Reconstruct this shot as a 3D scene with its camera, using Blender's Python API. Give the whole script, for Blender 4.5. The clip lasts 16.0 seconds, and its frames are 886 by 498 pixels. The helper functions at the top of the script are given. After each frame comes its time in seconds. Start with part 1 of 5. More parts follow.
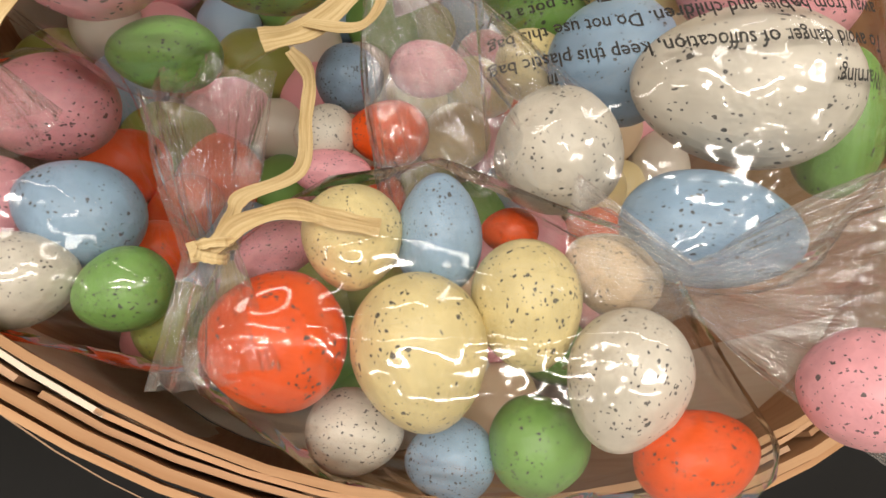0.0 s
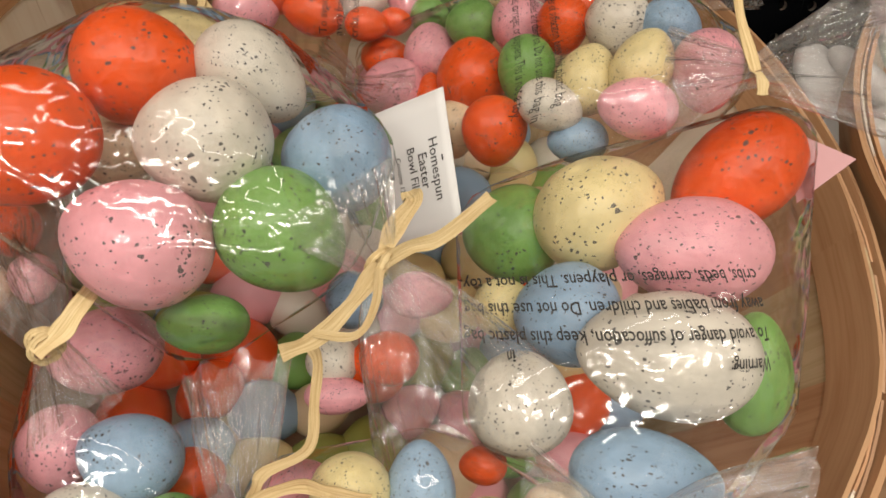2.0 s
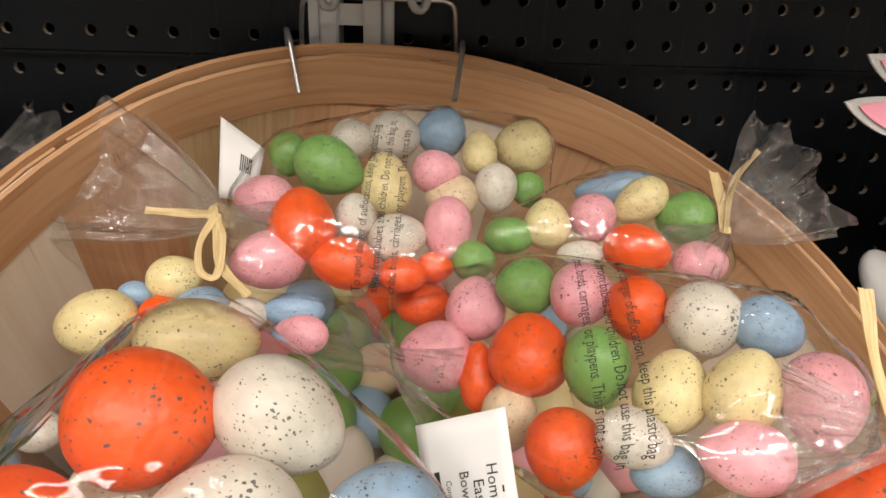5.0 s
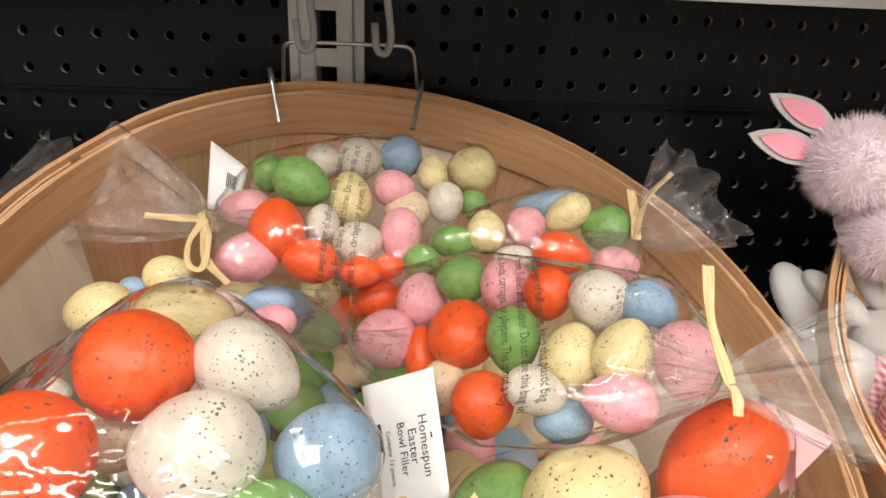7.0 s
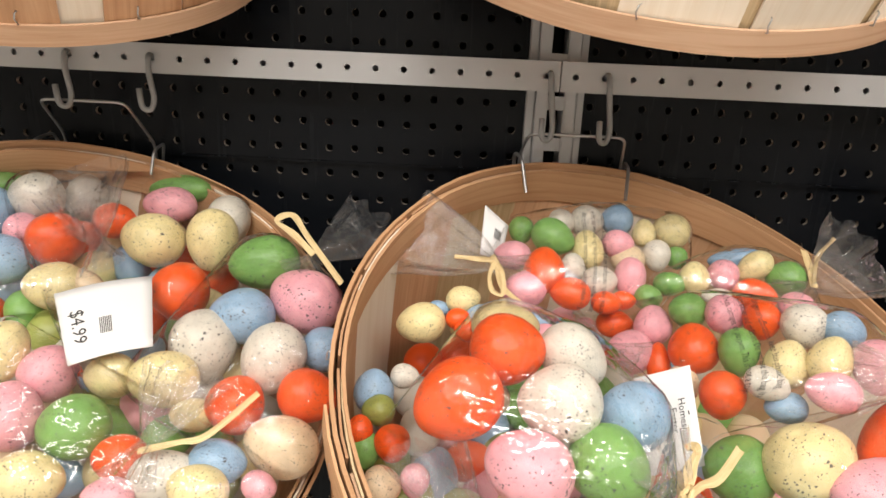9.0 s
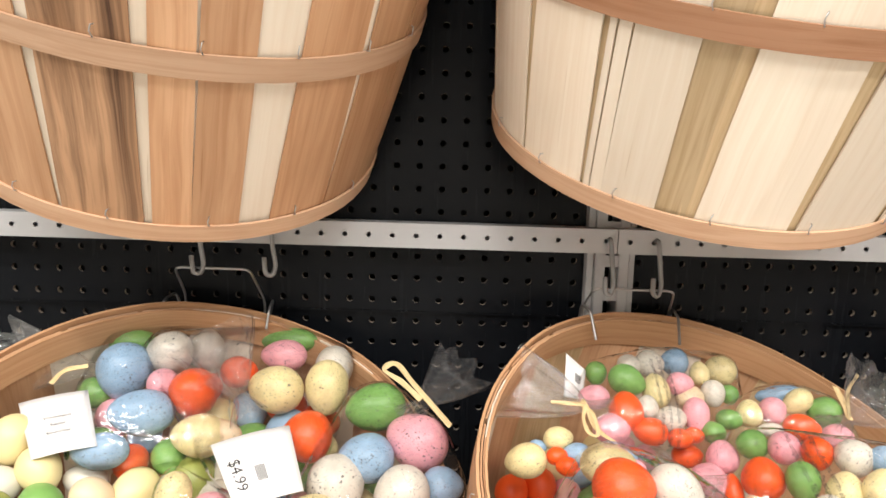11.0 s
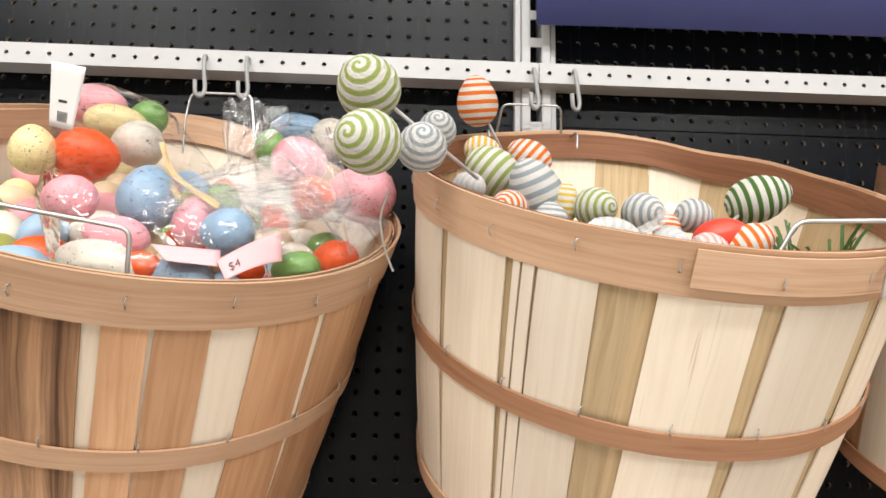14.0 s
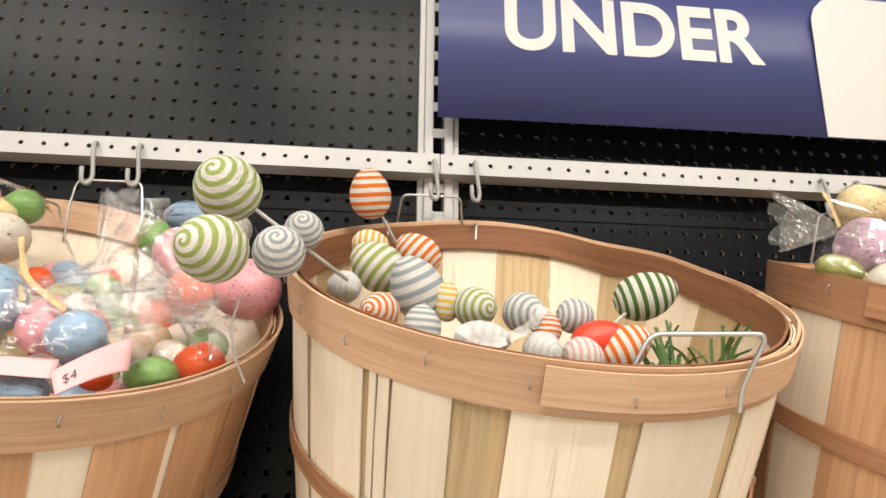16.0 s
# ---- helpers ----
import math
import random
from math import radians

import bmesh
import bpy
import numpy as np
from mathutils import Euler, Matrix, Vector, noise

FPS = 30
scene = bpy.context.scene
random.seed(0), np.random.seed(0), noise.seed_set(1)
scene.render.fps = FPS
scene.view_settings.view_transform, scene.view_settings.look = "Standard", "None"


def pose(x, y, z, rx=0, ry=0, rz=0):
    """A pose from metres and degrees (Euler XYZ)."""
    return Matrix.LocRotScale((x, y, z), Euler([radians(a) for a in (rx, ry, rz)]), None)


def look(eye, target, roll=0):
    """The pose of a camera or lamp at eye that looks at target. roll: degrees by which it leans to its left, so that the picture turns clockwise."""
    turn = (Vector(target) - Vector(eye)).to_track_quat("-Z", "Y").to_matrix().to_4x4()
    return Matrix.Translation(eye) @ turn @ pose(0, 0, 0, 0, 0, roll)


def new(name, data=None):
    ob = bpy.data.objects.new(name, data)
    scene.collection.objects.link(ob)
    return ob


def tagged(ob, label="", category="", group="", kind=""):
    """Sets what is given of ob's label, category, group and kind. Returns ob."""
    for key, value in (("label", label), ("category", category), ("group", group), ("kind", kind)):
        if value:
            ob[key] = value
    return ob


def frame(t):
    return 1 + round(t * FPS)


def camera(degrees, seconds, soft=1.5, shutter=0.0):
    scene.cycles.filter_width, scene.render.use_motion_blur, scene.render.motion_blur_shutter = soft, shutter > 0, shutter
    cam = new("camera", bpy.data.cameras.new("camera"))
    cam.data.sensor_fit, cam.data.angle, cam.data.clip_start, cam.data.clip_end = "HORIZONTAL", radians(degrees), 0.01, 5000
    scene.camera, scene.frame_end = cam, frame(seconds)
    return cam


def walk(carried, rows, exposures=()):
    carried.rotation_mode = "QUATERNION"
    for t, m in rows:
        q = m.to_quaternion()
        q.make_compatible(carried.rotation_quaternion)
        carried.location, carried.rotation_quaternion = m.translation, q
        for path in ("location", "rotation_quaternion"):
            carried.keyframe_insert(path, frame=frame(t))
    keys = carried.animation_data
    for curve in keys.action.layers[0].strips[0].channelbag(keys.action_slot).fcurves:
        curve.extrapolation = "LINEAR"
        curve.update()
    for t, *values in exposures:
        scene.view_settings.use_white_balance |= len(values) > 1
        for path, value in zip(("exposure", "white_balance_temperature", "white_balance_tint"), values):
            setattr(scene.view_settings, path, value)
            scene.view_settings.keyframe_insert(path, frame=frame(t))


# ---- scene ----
cam = camera(68.0, 16.0, soft=1.6)
PATH = [
    (0, (0.041, -0.53, -0.153), (0.217, 1.041, -1.379), 3.7),
    (0.5, (0.041, -0.528, -0.132), (0.212, 1.07, -1.323), 3.4),
    (1, (0.044, -0.528, -0.119), (0.206, 1.105, -1.261), 2.9),
    (1.5, (0.042, -0.531, -0.101), (0.214, 1.147, -1.175), 2.9),
    (2, (0.048, -0.535, -0.083), (0.184, 1.177, -1.107), 2.0),
    (2.5, (0.038, -0.541, -0.068), (0.175, 1.203, -1.037), 2.2),
    (3, (0.028, -0.548, -0.051), (0.156, 1.226, -0.965), 2.3),
    (3.5, (0.046, -0.544, -0.043), (0.147, 1.259, -0.903), 2.0),
    (4, (0.051, -0.53, -0.035), (0.145, 1.286, -0.867), 2.2),
    (4.5, (0.042, -0.484, -0.024), (0.151, 1.336, -0.848), 2.3),
    (5, (0.028, -0.448, -0.017), (0.173, 1.356, -0.867), 2.3),
    (5.2, (0.03, -0.441, -0.021), (0.187, 1.368, -0.86), 2.1),
    (7.3, (0.049, -0.537, -0.011), (0.198, 1.333, -0.704), 2.8),
    (7.5, (0.048, -0.556, -0.008), (0.166, 1.325, -0.677), 2.7),
    (8, (0.034, -0.593, 0.009), (0.078, 1.303, -0.628), 2.8),
    (8.5, (-0.025, -0.62, 0.011), (-0.04, 1.292, -0.576), 2.6),
    (9, (-0.081, -0.647, 0.012), (-0.134, 1.274, -0.541), 2.6),
    (9.2, (-0.094, -0.659, 0.016), (-0.166, 1.267, -0.519), 2.6),
    (11.3, (-0.194, -0.753, 0.097), (-0.178, 1.238, -0.089), 1.7),
    (11.5, (-0.193, -0.763, 0.111), (-0.177, 1.232, -0.026), 1.7),
    (12, (-0.193, -0.779, 0.141), (-0.17, 1.221, 0.12), 1.5),
    (12.5, (-0.193, -0.791, 0.162), (-0.155, 1.207, 0.252), 1.3),
    (13, (-0.19, -0.8, 0.178), (-0.144, 1.191, 0.366), 1.2),
    (13.5, (-0.171, -0.806, 0.201), (-0.109, 1.176, 0.463), 1.1),
    (14, (-0.152, -0.808, 0.219), (-0.06, 1.163, 0.548), 1.1),
    (14.5, (-0.132, -0.802, 0.231), (0.001, 1.154, 0.624), 1.0),
    (15, (-0.103, -0.795, 0.242), (0.068, 1.147, 0.69), 0.9),
    (15.5, (-0.077, -0.792, 0.246), (0.116, 1.136, 0.742), 0.8),
    (16, (-0.079, -0.802, 0.252), (0.131, 1.115, 0.783), 0.5),
]
walk(cam, [(t, look(eye, target, roll)) for t, eye, target, roll in PATH],
     exposures=[(0.0, -0.87, 6500, 10), (2.5, -0.92, 6500, 10), (5.0, -0.47, 6300, 10), (9.0, -0.24, 6150, 10), (11.5, 0.08, 6000, 10), (12.5, 0.04, 5950, 10), (14.0, -0.16, 6000, 10), (16.0, -0.2, 6500, 10)])

# ---- light: a shop hall with rows of ceiling strip lights ----
FLOOR_Z, CEIL_Z = -1.2, 2.1
scene.cycles.transparent_max_bounces = 32
world = bpy.data.worlds.new("shop_air")
scene.world = world
world.use_nodes = True
world.node_tree.nodes["Background"].inputs[0].default_value = (1.0, 0.97, 0.94, 1)
world.node_tree.nodes["Background"].inputs[1].default_value = 0.36
LAMP_POWER = {-0.9: 10.0, -2.1: 50.0, -3.3: 58.0}


# ---- material helpers ----
def mat(name, colour=(0.5, 0.5, 0.5), rough=0.5, metal=0.0, spec=0.5):
    m = bpy.data.materials.new(name)
    m.use_nodes = True
    b = m.node_tree.nodes["Principled BSDF"]
    b.inputs["Base Color"].default_value = (*colour, 1)
    b.inputs["Roughness"].default_value = rough
    b.inputs["Metallic"].default_value = metal
    b.inputs["Specular IOR Level"].default_value = spec
    return m


def node(m, kind, operation="", feature="", **values):
    n = m.node_tree.nodes.new(kind)
    if operation:
        n.operation = operation
    if feature:
        n.feature = feature
    for key, v in values.items():
        n.inputs[key].default_value = v
    return n


def link(m, a, out, b, into):
    m.node_tree.links.new(a.outputs[out], b.inputs[into])


def bsdf(m):
    return m.node_tree.nodes["Principled BSDF"]


def ramp(m, stops):
    n = m.node_tree.nodes.new("ShaderNodeValToRGB")
    e = n.color_ramp.elements
    while len(e) < len(stops):
        e.new(0.5)
    for el, (p, c) in zip(e, stops):
        el.position, el.color = p, (*c, 1)
    return n


def bump(m, source, out, strength, distance):
    b = node(m, "ShaderNodeBump", Strength=strength, Distance=distance)
    link(m, source, out, b, "Height")
    link(m, b, "Normal", bsdf(m), "Normal")
    return b


def mixed(m, fac_node, fac_out, a, b, blend="MIX"):
    """A colour mix; a and b are colours or (node, output)."""
    n = m.node_tree.nodes.new("ShaderNodeMix")
    n.data_type, n.blend_type = "RGBA", blend
    if isinstance(fac_node, float):
        n.inputs[0].default_value = fac_node
    else:
        m.node_tree.links.new(fac_node.outputs[fac_out], n.inputs[0])
    for k, v in ((6, a), (7, b)):
        if isinstance(v[0], float):
            n.inputs[k].default_value = (*v, 1)
        else:
            m.node_tree.links.new(v[0].outputs[v[1]], n.inputs[k])
    return n


def wood(name, light, dark, vary=0.25, streak=30.0, rough=0.62, figure=1.3):
    """Thin split veneer: grain runs along local z, or along the hoop in the 'Grain' uv."""
    m = mat(name, light, rough, spec=0.25)
    co = node(m, "ShaderNodeTexCoord")
    mp = node(m, "ShaderNodeMapping")
    mp.inputs["Scale"].default_value = (streak * 7, streak * 0.22, 1)
    link(m, co, "UV", mp, "Vector")
    info = node(m, "ShaderNodeObjectInfo")
    off = node(m, "ShaderNodeVectorMath", operation="SCALE")
    off.inputs[0].default_value = (17.0, 31.0, 11.0)
    link(m, info, "Random", off, "Scale")
    link(m, off, 0, mp, "Location")
    # the grain wanders: a slow noise bends it sideways
    mpw = node(m, "ShaderNodeMapping")
    mpw.inputs["Scale"].default_value = (30, 9, 1)
    link(m, co, "UV", mpw, "Vector")
    link(m, off, 0, mpw, "Location")
    bend = node(m, "ShaderNodeTexNoise", Scale=1.0, Detail=2.0)
    link(m, mpw, 0, bend, "Vector")
    bent = node(m, "ShaderNodeVectorMath", operation="MULTIPLY_ADD")
    link(m, bend, "Color", bent, 0)
    bent.inputs[1].default_value = (figure, 0.0, 0.0)
    link(m, mp, 0, bent, 2)
    n1 = node(m, "ShaderNodeTexNoise", Scale=1.0, Detail=6.0, Roughness=0.65, Distortion=0.6)
    link(m, bent, 0, n1, "Vector")
    r = ramp(m, [(0.34, dark), (0.58, light)])
    link(m, n1, "Fac", r, "Fac")
    mp2 = node(m, "ShaderNodeMapping")
    mp2.inputs["Scale"].default_value = (16, 3, 1)
    link(m, co, "UV", mp2, "Vector")
    link(m, off, 0, mp2, "Location")
    n2 = node(m, "ShaderNodeTexNoise", Scale=1.0, Detail=3.0)
    link(m, mp2, 0, n2, "Vector")
    r2 = ramp(m, [(0.3, (1 - vary, 1 - vary * 1.2, 1 - vary * 1.4)), (0.65, (1.0, 1.0, 1.0))])
    link(m, n2, "Fac", r2, "Fac")
    mx = mixed(m, 1.0, 0, (r, "Color"), (r2, "Color"), "MULTIPLY")
    # thin dark checks along the grain, here and there
    mp3 = node(m, "ShaderNodeMapping")
    mp3.inputs["Scale"].default_value = (260, 7, 1)
    link(m, co, "UV", mp3, "Vector")
    link(m, off, 0, mp3, "Location")
    n3 = node(m, "ShaderNodeTexNoise", Scale=1.0, Detail=2.0)
    link(m, mp3, 0, n3, "Vector")
    r3 = ramp(m, [(0.7, (1.0, 1.0, 1.0)), (0.78, (0.72, 0.64, 0.55))])
    link(m, n3, "Fac", r3, "Fac")
    mx = mixed(m, 1.0, 0, (mx, 2), (r3, "Color"), "MULTIPLY")
    tone = node(m, "ShaderNodeMapRange")
    tone.inputs["To Min"].default_value, tone.inputs["To Max"].default_value = 0.84, 1.08
    link(m, info, "Random", tone, "Value")
    hs = node(m, "ShaderNodeHueSaturation")
    link(m, tone, "Result", hs, "Value")
    link(m, mx, 2, hs, "Color")
    link(m, hs, "Color", bsdf(m), "Base Color")
    bump(m, n1, "Fac", 0.35, 0.0006)
    return m


WOOD_PALE = wood("pale_poplar_veneer", (0.86, 0.77, 0.64), (0.81, 0.705, 0.565), 0.12, 24)
WOOD_OLIVE = wood("grey_green_veneer", (0.6, 0.46, 0.28), (0.48, 0.35, 0.19), 0.15)
WOOD_TAN = wood("tan_pine_veneer", (0.68, 0.42, 0.245), (0.56, 0.315, 0.17), 0.34, 22)
WOOD_DARK = wood("dark_streaked_veneer", (0.5, 0.3, 0.17), (0.07, 0.035, 0.02), 0.6, 9, 0.62, 0.7)
WOOD_HOOP = wood("amber_hoop_veneer", (0.64, 0.43, 0.285), (0.54, 0.335, 0.205), 0.22)
WOOD_AMBER = wood("orange_hoop_veneer", (0.64, 0.385, 0.21), (0.53, 0.29, 0.145), 0.24)
WOOD_COPPER = wood("copper_hoop_veneer", (0.52, 0.29, 0.17), (0.42, 0.21, 0.11), 0.25)
WOOD_BROWN = wood("brown_hoop_veneer", (0.3, 0.14, 0.075), (0.22, 0.1, 0.05), 0.25)

EGG_COLOURS = {"o": (0.86, 0.105, 0.012), "y": (0.78, 0.66, 0.34), "w": (0.7, 0.65, 0.56), "b": (0.3, 0.44, 0.6),
               "p": (0.83, 0.39, 0.44), "g": (0.2, 0.39, 0.1), "t": (0.75, 0.58, 0.38), "v": (0.3, 0.33, 0.08), "l": (0.55, 0.36, 0.5)}


def egg_paint(name, colour):
    """Satin paint with dark brown spatter in drops of two sizes, fewer in some places."""
    m = mat(name, colour, 0.38, spec=0.45)
    co = node(m, "ShaderNodeTexCoord")
    info = node(m, "ShaderNodeObjectInfo")
    off = node(m, "ShaderNodeVectorMath", operation="SCALE")
    off.inputs[0].default_value = (13.0, 29.0, 47.0)
    link(m, info, "Random", off, "Scale")
    add = node(m, "ShaderNodeVectorMath", operation="ADD")
    link(m, co, "Object", add, 0)
    link(m, off, 0, add, 1)
    wob = node(m, "ShaderNodeTexNoise", Scale=9.0, Detail=2.0)
    link(m, add, 0, wob, "Vector")
    wv = node(m, "ShaderNodeVectorMath", operation="SCALE")
    wv.inputs["Scale"].default_value = 0.12
    link(m, wob, "Color", wv, 0)
    add2 = node(m, "ShaderNodeVectorMath", operation="ADD")
    link(m, add, 0, add2, 0)
    link(m, wv, 0, add2, 1)
    patch = node(m, "ShaderNodeTexNoise", Scale=1.6, Detail=1.0)
    link(m, add, 0, patch, "Vector")
    drops = None
    for scale, size in ((5.4, 0.15), (12.0, 0.22)):
        v = node(m, "ShaderNodeTexVoronoi", Scale=scale, Randomness=1.0)
        link(m, add2, 0, v, "Vector")
        sep = node(m, "ShaderNodeSeparateColor")
        link(m, v, "Color", sep, "Color")
        lim = node(m, "ShaderNodeMath", operation="MULTIPLY")
        link(m, sep, 0, lim, 0)
        link(m, patch, "Fac", lim, 1)
        lim2 = node(m, "ShaderNodeMath", operation="MULTIPLY")
        link(m, lim, 0, lim2, 0)
        lim2.inputs[1].default_value = size * 2.7
        d = node(m, "ShaderNodeMath", operation="LESS_THAN")
        link(m, v, "Distance", d, 0)
        link(m, lim2, 0, d, 1)
        keep = node(m, "ShaderNodeMath", operation="GREATER_THAN")
        link(m, sep, 1, keep, 0)
        keep.inputs[1].default_value = 0.12
        both = node(m, "ShaderNodeMath", operation="MULTIPLY")
        link(m, d, 0, both, 0)
        link(m, keep, 0, both, 1)
        if drops is None:
            drops = both
        else:
            mx = node(m, "ShaderNodeMath", operation="MAXIMUM")
            link(m, drops, 0, mx, 0)
            link(m, both, 0, mx, 1)
            drops = mx
    soft = node(m, "ShaderNodeTexNoise", Scale=2.2, Detail=3.0)
    link(m, add, 0, soft, "Vector")
    r = ramp(m, [(0.3, tuple(c * 0.86 for c in colour)), (0.7, tuple(min(1.0, c * 1.06) for c in colour))])
    link(m, soft, "Fac", r, "Fac")
    mx = mixed(m, drops, 0, (r, "Color"), tuple(0.06 + 0.1 * c for c in colour))
    link(m, mx, 2, bsdf(m), "Base Color")
    bump(m, soft, "Fac", 0.08, 0.05)
    return m


EGG_MATS = {k: egg_paint("speckled_paint_" + k, c) for k, c in EGG_COLOURS.items()}


def yarn(name, a, b):
    """Two strands of yarn wound in a spiral from the egg's tip; each strand stands round, with a twist."""
    m = mat(name, a, 0.9, spec=0.1)
    at = node(m, "ShaderNodeAttribute")
    at.attribute_name = "wind"
    turn = node(m, "ShaderNodeMath", operation="FRACT")
    link(m, at, "Fac", turn, 0)
    r = ramp(m, [(0.42, a), (0.5, b)])
    link(m, turn, 0, r, "Fac")
    co = node(m, "ShaderNodeTexCoord")
    n = node(m, "ShaderNodeTexNoise", Scale=11.0, Detail=2.0)
    link(m, co, "Object", n, "Vector")
    # the plies of each strand
    ply = node(m, "ShaderNodeMath", operation="MULTIPLY_ADD")
    link(m, at, "Fac", ply, 0)
    ply.inputs[1].default_value = 8.0
    link(m, n, "Fac", ply, 2)
    tri = node(m, "ShaderNodeMath", operation="PINGPONG")
    link(m, ply, 0, tri, 0)
    tri.inputs[1].default_value = 0.5
    # shade in the grooves between plies is multiplied into the colour
    r2 = ramp(m, [(0.0, (0.5, 0.5, 0.5)), (0.3, (1.0, 1.0, 1.0))])
    link(m, tri, 0, r2, "Fac")
    mx = mixed(m, 1.0, 0, (r, "Color"), (r2, "Color"), "MULTIPLY")
    link(m, mx, 2, bsdf(m), "Base Color")
    bump(m, tri, 0, 0.5, 0.03)
    return m


WHITE_YARN = (0.85, 0.83, 0.79)
YARN_MATS = {k: yarn("yarn_" + k, c, WHITE_YARN) for k, c in {
    "gw": (0.4, 0.48, 0.15), "sw": (0.4, 0.45, 0.49), "ow": (0.85, 0.2, 0.03), "yo": (0.85, 0.5, 0.06), "ww": (0.72, 0.72, 0.73),
    "dg": (0.1, 0.2, 0.05), "pw": (0.8, 0.5, 0.47), "yw": (0.85, 0.6, 0.1)}.items()}
YARN_MATS["rd"] = egg_paint("red_paint_with_dots", (0.75, 0.06, 0.03))


def film(name, haze, crinkle, gloss, scale, streaked=False, painted_glint=0.05, mirror=0.9, base=0.03, width=0.02, fine=0.22, folds=0.65):
    """Clear cellophane: lets light through; taut facets and small crumples catch the lamps."""
    m = bpy.data.materials.new(name)
    m.use_nodes = True
    t = m.node_tree
    t.nodes.remove(t.nodes["Principled BSDF"])
    out = t.nodes["Material Output"]
    clear = node(m, "ShaderNodeBsdfTransparent")
    clear.inputs[0].default_value = (0.985, 0.985, 0.985, 1)
    shine = node(m, "ShaderNodeBsdfGlossy", Roughness=0.07)
    # diffuse white, mixed in to stand for sheen on the film
    sheen_white = node(m, "ShaderNodeBsdfDiffuse")
    sheen_white.inputs[0].default_value = (0.85, 0.85, 0.85, 1)
    co = node(m, "ShaderNodeTexCoord")
    warp = node(m, "ShaderNodeTexNoise", Scale=22.0, Detail=3.0)
    link(m, co, "Object", warp, "Vector")
    height = None
    for k, (size, turn, share) in enumerate(((scale, (0.4, 0.5, 0.7), 1.0), (scale * 2.3, (1.1, 0.2, 1.9), fine))):
        mp = node(m, "ShaderNodeMapping")
        mp.inputs["Scale"].default_value = (1.0, 0.42, 1.25)
        mp.inputs["Rotation"].default_value = turn
        link(m, co, "Object", mp, "Vector")
        mad = node(m, "ShaderNodeVectorMath", operation="MULTIPLY_ADD")
        link(m, warp, "Color", mad, 0)
        mad.inputs[1].default_value = (0.03, 0.03, 0.03)
        link(m, mp, 0, mad, 2)
        v = node(m, "ShaderNodeTexVoronoi", feature="DISTANCE_TO_EDGE", Scale=size)
        link(m, mad, 0, v, "Vector")
        if k == 0:
            first = v
        total = node(m, "ShaderNodeMath", operation="MULTIPLY_ADD")
        link(m, v, 0, total, 0)
        total.inputs[1].default_value = share
        if height is None:
            total.inputs[2].default_value = 0.0
        else:
            link(m, height, 0, total, 2)
        height = total
    # long thin folds, in two directions, strong in some places only
    for stretch, turn in (((75, 6, 40), (0.5, 0.3, 0.5)), ((7, 60, 45), (0.2, 0.6, -0.4))):
        mp = node(m, "ShaderNodeMapping")
        mp.inputs["Scale"].default_value = stretch
        mp.inputs["Rotation"].default_value = turn
        link(m, co, "Object", mp, "Vector")
        fold = node(m, "ShaderNodeTexNoise", Scale=1.0, Detail=1.0)
        link(m, mp, 0, fold, "Vector")
        part_of = node(m, "ShaderNodeMath", operation="MULTIPLY")
        link(m, fold, "Fac", part_of, 0)
        link(m, warp, "Fac", part_of, 1)
        total = node(m, "ShaderNodeMath", operation="MULTIPLY_ADD")
        link(m, part_of, 0, total, 0)
        total.inputs[1].default_value = folds
        link(m, height, 0, total, 2)
        height = total
    if streaked:
        # pleats run from the knot to the tip
        mp = node(m, "ShaderNodeMapping")
        mp.inputs["Scale"].default_value = (11, 1.1, 1)
        link(m, co, "UV", mp, "Vector")
        pleats = node(m, "ShaderNodeTexNoise", Scale=1.6, Detail=4.0, Roughness=0.6)
        link(m, mp, 0, pleats, "Vector")
        total = node(m, "ShaderNodeMath", operation="MULTIPLY_ADD")
        link(m, pleats, "Fac", total, 0)
        total.inputs[1].default_value = 0.9
        link(m, height, 0, total, 2)
        height = total
    bp = node(m, "ShaderNodeBump", Strength=crinkle, Distance=0.014)
    link(m, height, 0, bp, "Height")
    lw = node(m, "ShaderNodeLayerWeight", Blend=gloss)
    link(m, bp, "Normal", lw, "Normal")
    link(m, bp, "Normal", shine, "Normal")
    less = node(m, "ShaderNodeMath", operation="MULTIPLY_ADD")
    link(m, lw, "Fresnel", less, 0)
    less.inputs[1].default_value = mirror
    less.inputs[2].default_value = base
    # white painted along the sharpest creases in place of glints, but not all along
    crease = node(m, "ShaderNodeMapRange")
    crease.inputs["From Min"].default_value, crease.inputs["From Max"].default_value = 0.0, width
    crease.inputs["To Min"].default_value, crease.inputs["To Max"].default_value = painted_glint, 0.0
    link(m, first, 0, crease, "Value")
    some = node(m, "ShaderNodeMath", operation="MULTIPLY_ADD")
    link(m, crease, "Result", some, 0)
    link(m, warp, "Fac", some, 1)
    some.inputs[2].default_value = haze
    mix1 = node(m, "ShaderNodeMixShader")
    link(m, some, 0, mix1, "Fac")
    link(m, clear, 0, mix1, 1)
    link(m, sheen_white, 0, mix1, 2)
    mix2 = node(m, "ShaderNodeMixShader")
    link(m, less, 0, mix2, "Fac")
    link(m, mix1, 0, mix2, 1)
    link(m, shine, 0, mix2, 2)
    link(m, mix2, 0, out, "Surface")
    return m


